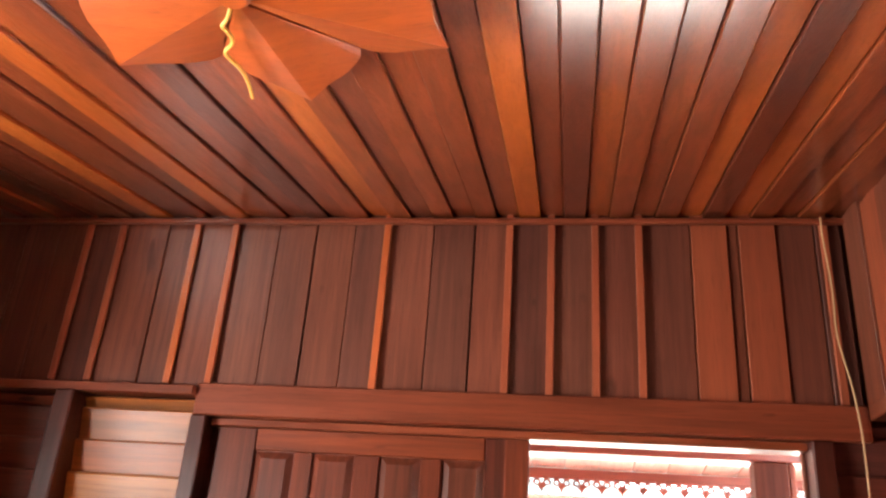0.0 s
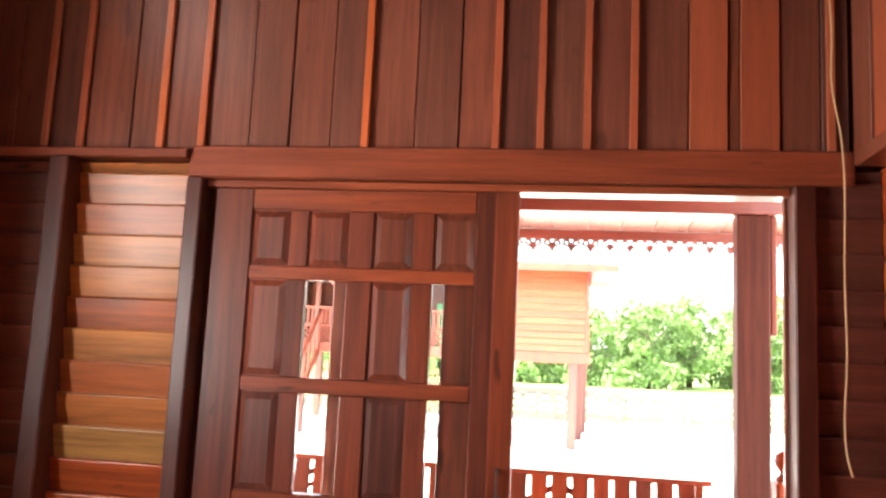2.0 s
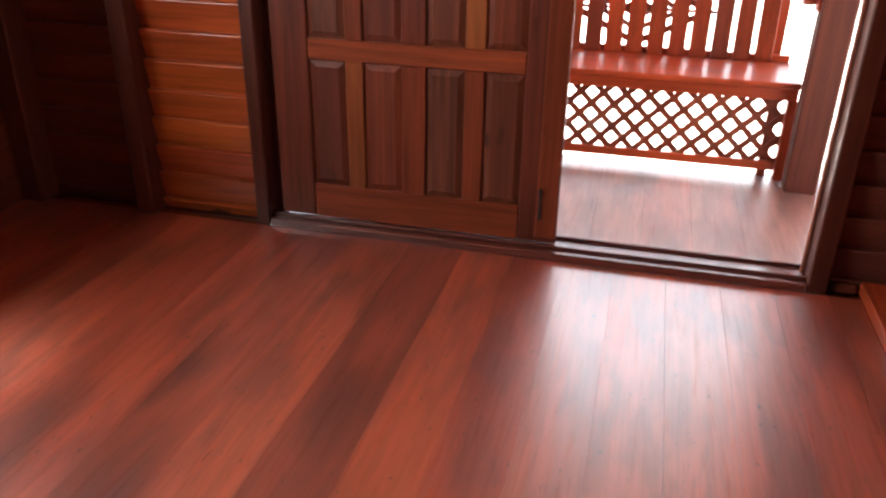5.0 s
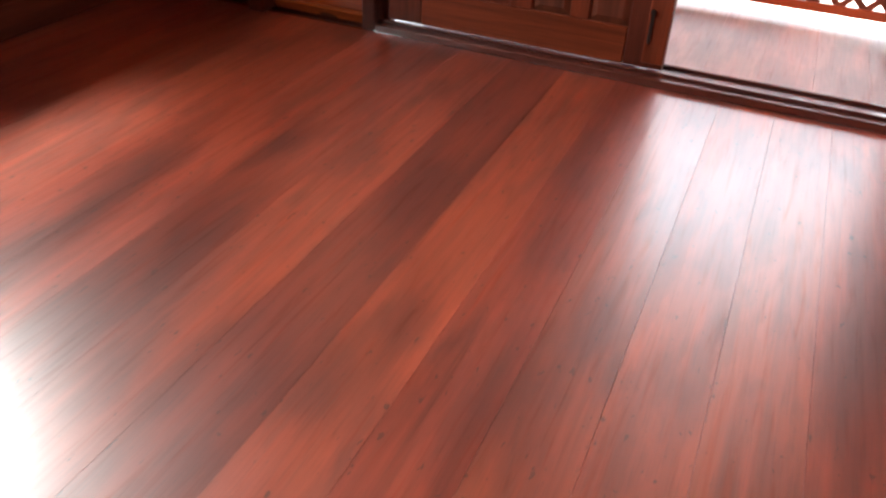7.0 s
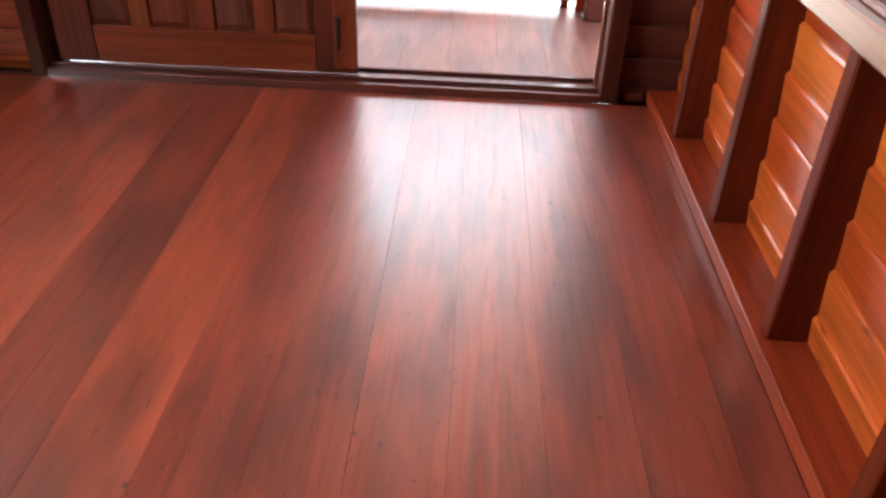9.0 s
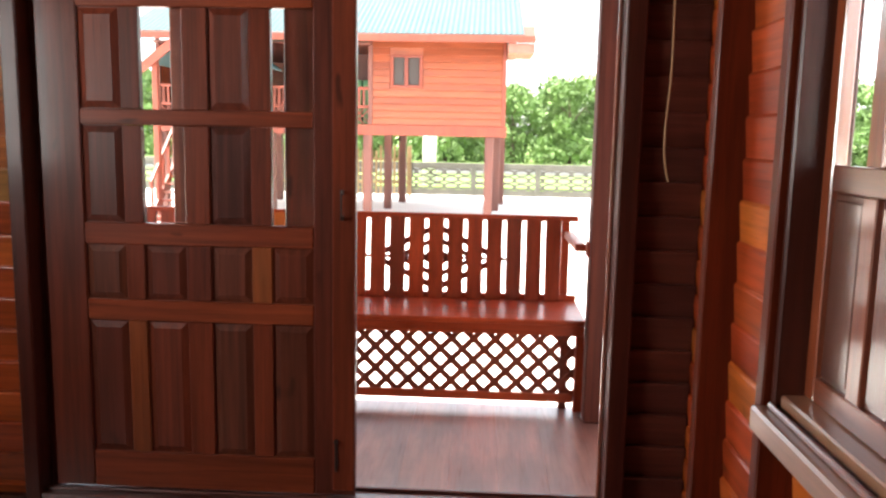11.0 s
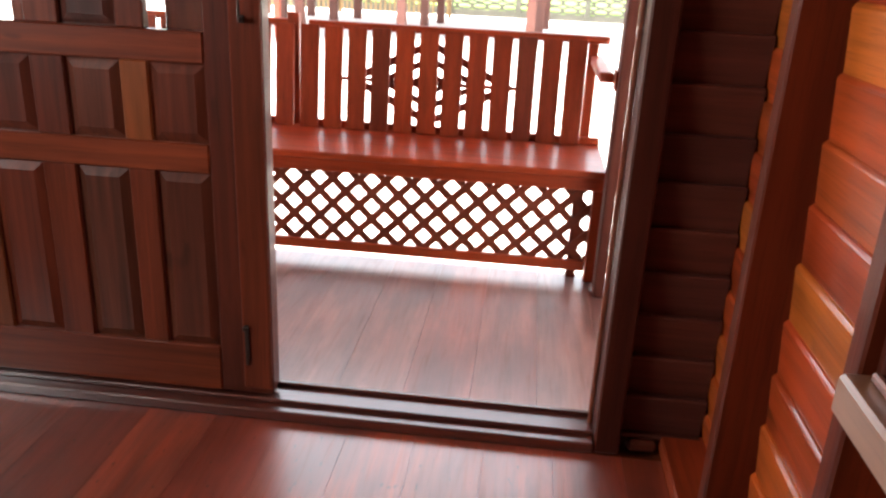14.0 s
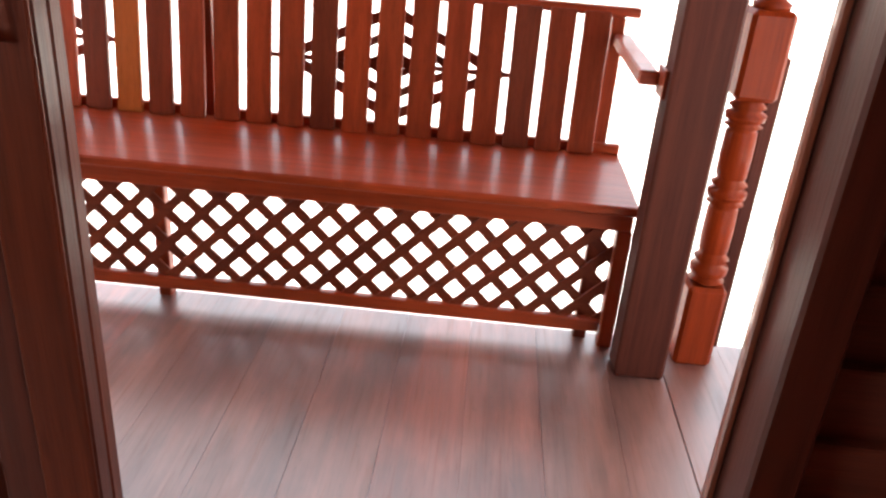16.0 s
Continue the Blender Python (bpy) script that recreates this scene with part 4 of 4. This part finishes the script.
# ---- house on stilts ----
def stilt_house():
    h = tagged(empty("stilt_house", -1.5, 24.0, GZ), "orange-red timber house on stilts with a teal metal roof", "house")
    ks = []
    X0, X1, Y0, Y1, Z0, Z1 = -2.80, 0.83, 22.0, 27.5, 1.49, 3.85
    bm = bmesh.new()
    wx0, wx1, wz0, wz1 = -2.30, -1.43, 2.62, 3.50
    box(bm, X0, wx0, Y0 + 0.03, Y0 + 0.1, Z0, Z1)
    box(bm, wx1, X1, Y0 + 0.03, Y0 + 0.1, Z0, Z1)
    box(bm, wx0, wx1, Y0 + 0.03, Y0 + 0.1, Z0, wz0)
    box(bm, wx0, wx1, Y0 + 0.03, Y0 + 0.1, wz1, Z1)
    box(bm, X1 - 0.07, X1, Y0 + 0.1, Y1, Z0, Z1)
    box(bm, X0 - 6.0, X1, Y1 - 0.07, Y1, Z0, Z1)
    box(bm, X0, X0 + 0.07, Y0 + 0.1, Y1, Z0, Z1)
    ks.append(link_mesh("wall", bm, M_OUTX))
    z = Z0 + 0.14
    while z < Z1 - 0.05:
        for a, b in ((X0, X1),) if not (wz0 - 0.19 < z < wz1) else ((X0, wx0 - 0.02), (wx1 + 0.02, X1)):
            bq = prism("siding_board", [(Y0 - 0.025, z), (Y0 + 0.02, z + 0.187), (Y0 + 0.029, z + 0.187), (Y0 + 0.029, z)], "x", a, b, M_OUTX)
            ks.append(bq)
        z += 0.187
    ks.append(piece("floor_beam", X0 - 6.0, X1 + 0.06, Y0 - 0.06, Y0 + 0.03, Z0 - 0.16, Z0 + 0.13, M_OUTR, bevel=0.01))
    ks.append(piece("floor_deck", X0 - 6.0, X1 + 0.03, Y0 + 0.031, Y1, Z0 - 0.14, Z0 - 0.001, M_OUTZ, bevel=0.01))
    ks.append(piece("corner_board", X1 - 0.09, X1 + 0.02, Y0 - 0.03, Y0 - 0.001, Z0, Z1, M_OUTR, bevel=0.01))
    wn_ = piece("window", wx0, wx1, Y0 - 0.03, Y0 + 0.02, wz0, wz0 + 0.07, M_OUTR, bevel=0.008)
    ks.append(wn_)
    frames = []
    for a, b, c, d in ((wx0, wx1, wz1 - 0.07, wz1), (wx0, wx0 + 0.08, wz0 + 0.071, wz1 - 0.071), (wx1 - 0.08, wx1, wz0 + 0.071, wz1 - 0.071), ((wx0 + wx1) / 2 - 0.05, (wx0 + wx1) / 2 + 0.05, wz0 + 0.071, wz1 - 0.071)):
        frames.append(piece("window_frame", a, b, Y0 - 0.03, Y0 + 0.02, c, d, M_OUTR, bevel=0.008))
    under(wn_, *frames)
    ks.append(piece("window_dark", wx0 + 0.02, wx1 - 0.02, Y0 + 0.05, Y0 + 0.06, wz0 + 0.02, wz1 - 0.02, M_SHADE, bevel=0))
    # veranda
    for x in (X0 - 0.05, X0 - 2.0, X0 - 4.0, X0 - 5.95):
        ks.append(piece("veranda_post", x - 0.06, x + 0.06, Y0 - 0.04, Y0 + 0.08, Z0 - 0.5, Z1, M_OUTZ, bevel=0.01))
    ks.append(piece("veranda_rail", X0 - 5.9, X0 - 0.1, Y0 - 0.02, Y0 + 0.05, 2.55, 2.63, M_OUTR, bevel=0.008))
    ks.append(piece("veranda_rail", X0 - 5.9, X0 - 0.1, Y0 - 0.02, Y0 + 0.05, 2.05, 2.13, M_OUTR, bevel=0.008))
    for k in range(44):
        x = X0 - 5.85 + 0.13 * k
        ks.append(piece("baluster", x, x + 0.06, Y0, Y0 + 0.03, 2.131, 2.549, M_OUTR, bevel=0.004))
    for k in range(37):
        for s in (1, -1):
            bm = bmesh.new()
            x = X0 - 5.85 + 0.155 * k
            m = Matrix.Translation((x, Y0 + 0.015 + 0.012 * s, 1.84)) @ Matrix.Rotation(s * radians(45), 4, "Y")
            box(bm, -0.014, 0.014, -0.006, 0.006, -0.28, 0.28, 0, m)
            ks.append(link_mesh("lattice_strip", bm, M_OUTR))
    # boards added to keep daylight out, so the veranda's inside stays dark
    ks.append(piece("veranda_ceiling", X0 - 6.0, X0 - 0.001, Y0 - 0.5, Y1 - 0.08, 3.72, 3.76, M_OUTZ, bevel=0.01))
    ks.append(piece("end_wall", X0 - 6.0, X0 - 5.93, Y0 + 0.1, Y1 - 0.08, Z0, 3.715, M_OUTX, bevel=0.01))
    ks.append(piece("inner_wall", X0 - 2.6, X0 - 0.06, Y0 + 2.2, Y0 + 2.27, Z0, 3.715, M_OUTZ, bevel=0.01))
    # stilts
    for xf in (0.43, X0 - 0.13, X0 - 2.85, X0 - 4.4, X0 - 5.9):
        for y in (22.15, 24.9, 27.3):
            x = xf + 0.085 * (y - 22.15)
            ks.append(piece("stilt", x - 0.12, x + 0.12, y - 0.12, y + 0.12, GZ, Z0 - 0.141, M_OUTZ, bevel=0.02))
    # roof
    bm = bmesh.new()
    xs0, xs1 = X0 - 6.6, X1 + 0.74
    yr, zr = 24.75, 5.45
    n = 150
    for (ya, za) in ((21.2, 3.96), (28.3, 3.96)):
        prev = None
        for k in range(n + 1):
            x = xs0 + (xs1 - 0.3 - xs0) * k / n
            d = 0.025 if k % 2 else 0.0
            a = bm.verts.new((x, ya, za + d))
            b = bm.verts.new((x, yr, zr + d))
            if prev:
                bm.faces.new((prev[0], a, b, prev[1]))
            prev = (a, b)
    ks.append(link_mesh("roof", bm, M_ROOF))
    bm = bmesh.new()
    vs = box(bm, xs0, xs1, 21.22, 22.1, -0.06, -0.03)
    for v in vs:
        v.co.z += 3.96 + (v.co.y - 21.2) * (zr - 3.96) / (yr - 21.2)
    ks.append(link_mesh("eave_soffit", bm, M_OUTR))
    ks.append(piece("fascia", xs0, xs1, 21.16, 21.2, 3.76, 3.945, M_OUTR, bevel=0.01))
    ks.append(piece("gable_soffit", X1 + 0.03, xs1 - 0.02, 21.22, 22.9, 3.50, 3.755, M_EAVE, bevel=0.02))
    bm = bmesh.new()
    v = [bm.verts.new((X1 - 0.03 + d, y, z)) for d in (0, 0.03) for y, z in ((22.05, Z1 - 0.01), (27.4, Z1 - 0.01), (yr, zr - 0.12))]
    bm.faces.new(v[:3]), bm.faces.new(v[3:][::-1])
    for k in range(3):
        bm.faces.new((v[k], v[3 + k], v[3 + (k + 1) % 3], v[(k + 1) % 3]))
    bmesh.ops.recalc_face_normals(bm, faces=bm.faces)
    ks.append(link_mesh("gable", bm, M_OUTX))
    # stairs up to the veranda
    for k in range(12):
        z = GZ + 0.19 * (k + 1)
        ks.append(piece("stair_tread", -7.9, -6.7, 19.2 + 0.24 * k, 19.46 + 0.24 * k, z - 0.04, z, M_OUTR, bevel=0.008))
    for x in (-7.9, -6.7):
        bm = bmesh.new()
        v = [bm.verts.new((x + d, y, z)) for d in (0, 0.06) for y, z in ((19.2, GZ), (21.95, 1.3), (21.95, 1.55), (19.2, GZ + 0.25))]
        bm.faces.new(v[:4]), bm.faces.new(v[4:][::-1])
        for k in range(4):
            bm.faces.new((v[k], v[4 + k], v[4 + (k + 1) % 4], v[(k + 1) % 4]))
        v = [bm.verts.new((x + d, y, z)) for d in (0, 0.06) for y, z in ((19.2, GZ + 0.95), (21.95, 2.45), (21.95, 2.55), (19.2, GZ + 1.05))]
        bm.faces.new(v[:4]), bm.faces.new(v[4:][::-1])
        for k in range(4):
            bm.faces.new((v[k], v[4 + k], v[4 + (k + 1) % 4], v[(k + 1) % 4]))
        for k in range(8):
            y = 19.25 + 0.36 * k
            zz = GZ + (y - 19.2) * 0.82
            box(bm, x, x + 0.06, y, y + 0.06, zz, zz + 1.0)
        bmesh.ops.recalc_face_normals(bm, faces=bm.faces)
        ks.append(link_mesh("stair_side", bm, M_OUTR))
    # gabled roof over the stair
    for sgn in (1, -1):
        bm = bmesh.new()
        v = [bm.verts.new((-6.7 + sgn * d, y, z + o)) for y in (19.6, 22.0) for d, z in ((0.0, 4.1), (1.4, 3.0)) for o in (0.0, 0.04)]
        for f in ((0, 2, 6, 4), (1, 5, 7, 3), (0, 1, 3, 2), (4, 6, 7, 5), (2, 3, 7, 6), (0, 4, 5, 1)):
            bm.faces.new([v[i] for i in f])
        bmesh.ops.recalc_face_normals(bm, faces=bm.faces)
        ks.append(link_mesh("stair_roof", bm, M_ROOF))
        bm = bmesh.new()
        v = [bm.verts.new((-6.7 + sgn * d, y, z)) for y in (19.55, 19.6) for d, z in ((0.0, 4.16), (1.46, 3.0), (1.46, 2.72), (0.0, 3.88))]
        bm.faces.new(v[:4]), bm.faces.new(v[4:][::-1])
        for k in range(4):
            bm.faces.new((v[k], v[4 + k], v[4 + (k + 1) % 4], v[(k + 1) % 4]))
        bmesh.ops.recalc_face_normals(bm, faces=bm.faces)
        ks.append(link_mesh("bargeboard", bm, M_OUTR))
        ks.append(piece("stair_post", -6.7 + sgn * 1.2 - 0.07, -6.7 + sgn * 1.2 + 0.07, 19.7, 19.84, GZ, 3.14, M_OUTR, bevel=0.015))
    under(h, *ks)
    for k, x in enumerate((-3.45, -3.15)):
        piece_can = piece("tin_box", x - 0.13, x + 0.13, 23.5, 23.8, Z0, Z0 + 1.42, M_GREENCAN, bevel=0.02)
        tagged(piece_can, "green box standing on the veranda floor", "box", "green boxes")


stilt_house()

# ---- fence of pierced concrete blocks ----
fence = tagged(empty("block_fence", 0, 31.2, GZ), "low grey concrete fence with rows of oval holes", "fence")
fk = []


def pierced(bm, x0, y, z0, w, h):
    """A block face with an oval hole right through."""
    n = 10
    cx, cz = x0 + w / 2, z0 + h / 2
    outer, inner = [], []
    for k in range(n):
        a = 2 * math.pi * (k + 0.5) / n
        c, s = math.cos(a), math.sin(a)
        q = min((w / 2) / max(1e-6, abs(c)), (h / 2) / max(1e-6, abs(s)))
        outer.append((cx + q * c, cz + q * s))
        inner.append((cx + w * 0.40 * c, cz + h * 0.32 * s))
    vo = [[bm.verts.new((p, y + d, q)) for p, q in outer] for d in (0, 0.1)]
    vi = [[bm.verts.new((p, y + d, q)) for p, q in inner] for d in (0, 0.1)]
    for k in range(n):
        j = (k + 1) % n
        bm.faces.new((vo[0][k], vo[0][j], vi[0][j], vi[0][k]))
        bm.faces.new((vi[0][k], vi[0][j], vi[1][j], vi[1][k]))
        bm.faces.new((vo[1][j], vo[1][k], vi[1][k], vi[1][j]))


bm = bmesh.new()
x = -26.0
while x < 26.0:
    for r in range(3):
        pierced(bm, x, 31.22, GZ + 0.22 + 0.27 * r, 0.55, 0.27)
    x += 0.55
fk.append(link_mesh("block", bm, M_CONC))
tagged(fk[-1], kind="stuff")
fk.append(piece("plinth", -26, 26, 31.20, 31.34, GZ, GZ + 0.22, M_CONC, bevel=0.01))
fk.append(piece("coping", -26, 26, 31.18, 31.36, GZ + 1.03, GZ + 1.26, M_CONC, bevel=0.02))
for k in range(21):
    fk.append(piece("pier", -25.2 + 2.5 * k, -25.0 + 2.5 * k, 31.15, 31.39, GZ, GZ + 1.26, M_CONC, bevel=0.015))
under(fence, *fk)

bm = bmesh.new()
lathe(bm, [(GZ, 0.30), (1.6, 0.28), (8.0, 0.24)], -2.0, 33.5, 16)
tagged(link_mesh("concrete_pole", bm, M_WHITE), "round white concrete utility pole behind the fence", "pole")
bf = tagged(empty("paling_fence", -7, 29.5, GZ), "yellowish wooden paling fence", "fence")
pk = []
for k in range(46):
    x = -10.2 + 0.17 * k
    pk.append(piece("paling", x, x + 0.08, 29.5, 29.53, GZ + 0.1, GZ + 1.9 - 0.1 * (k % 3), M_BAMBOO, bevel=0.006))
for z in (0.5, 1.35):
    pk.append(piece("paling_rail", -10.2, -2.4, 29.531, 29.58, GZ + z, GZ + z + 0.09, M_BAMBOO, bevel=0.006))
for x in (-10.2, -6.4, -2.5):
    pk.append(piece("paling_post", x, x + 0.1, 29.581, 29.68, GZ, GZ + 1.9, M_BAMBOO, bevel=0.008))
under(bf, *pk)


# ---- trees ----
def tree_meshes(seed):
    r = random.Random(seed)
    bm = bmesh.new()
    lathe(bm, [(0, 0.22), (1.2, 0.16), (3.0, 0.12), (5.0, 0.05)], 0, 0, 8)
    for k in range(6):
        a = r.uniform(0, 6.28)
        m = Matrix.Translation((0, 0, 1.6 + 0.4 * k)) @ Matrix.Rotation(a, 4, "Z") @ Matrix.Rotation(radians(r.uniform(35, 60)), 4, "Y")
        ret = bmesh.ops.create_cone(bm, cap_ends=True, segments=6, radius1=0.07, radius2=0.02, depth=2.0, matrix=m @ Matrix.Translation((0, 0, 1.0)))
    trunk = bpy.data.meshes.new("trunk")
    bm.to_mesh(trunk)
    bm.free()
    trunk.materials.append(M_BARK)
    verts, faces = [], []
    clumps = []
    for k in range(38):
        a, rad = r.uniform(0, 6.28), r.uniform(0.2, 2.9)
        zz = r.uniform(0.2, 6.0)
        rad *= 1.0 - 0.55 * max(0, (zz - 3.0) / 3.5)
        clumps.append((rad * math.cos(a), rad * math.sin(a), zz, r.uniform(0.6, 1.1)))
    for cx, cy, cz, cr in clumps:
        for _ in range(150):
            v = Vector((r.gauss(0, 1), r.gauss(0, 1), r.gauss(0, 0.8))).normalized() * cr * r.uniform(0.55, 1.05)
            c = Vector((cx, cy, cz)) + v
            s = r.uniform(0.10, 0.22)
            q = Euler((r.uniform(0, 6.28), r.uniform(0, 6.28), r.uniform(0, 6.28))).to_matrix()
            n0 = len(verts)
            for p in ((-s, 0, 0), (0, -s * 0.55, 0.03), (s, 0, 0), (0, s * 0.55, 0.03)):
                verts.append(tuple(c + q @ Vector(p)))
            faces.append((n0, n0 + 1, n0 + 2, n0 + 3))
    crown = bpy.data.meshes.new("crown")
    crown.from_pydata(verts, [], faces)
    crown.materials.append(M_LEAF)
    return trunk, crown


kinds = [tree_meshes(s) for s in (3, 8, 21)]
rt = random.Random(9)
for row, (ydist, n) in enumerate(((66.0, 20), (73.0, 18))):
    for k in range(n):
        x = -38 + 84.0 * k / (n - 1) + rt.uniform(-1, 1)
        trunk, crown = kinds[rt.randrange(3)]
        t = tagged(empty("tree", x, ydist + rt.uniform(-2, 2), GZ + 0.28), "bushy green roadside tree with dense crown", "tree", "roadside trees")
        t.rotation_euler = (0, 0, rt.uniform(0, 6.28))
        s = rt.uniform(0.85, 1.25) * (1.0 + 0.12 * row)
        t.scale = (s * 1.15, s * 1.15, s)
        for nm, me in (("trunk", trunk), ("crown", crown)):
            o = new(nm, me)
            o.parent = t
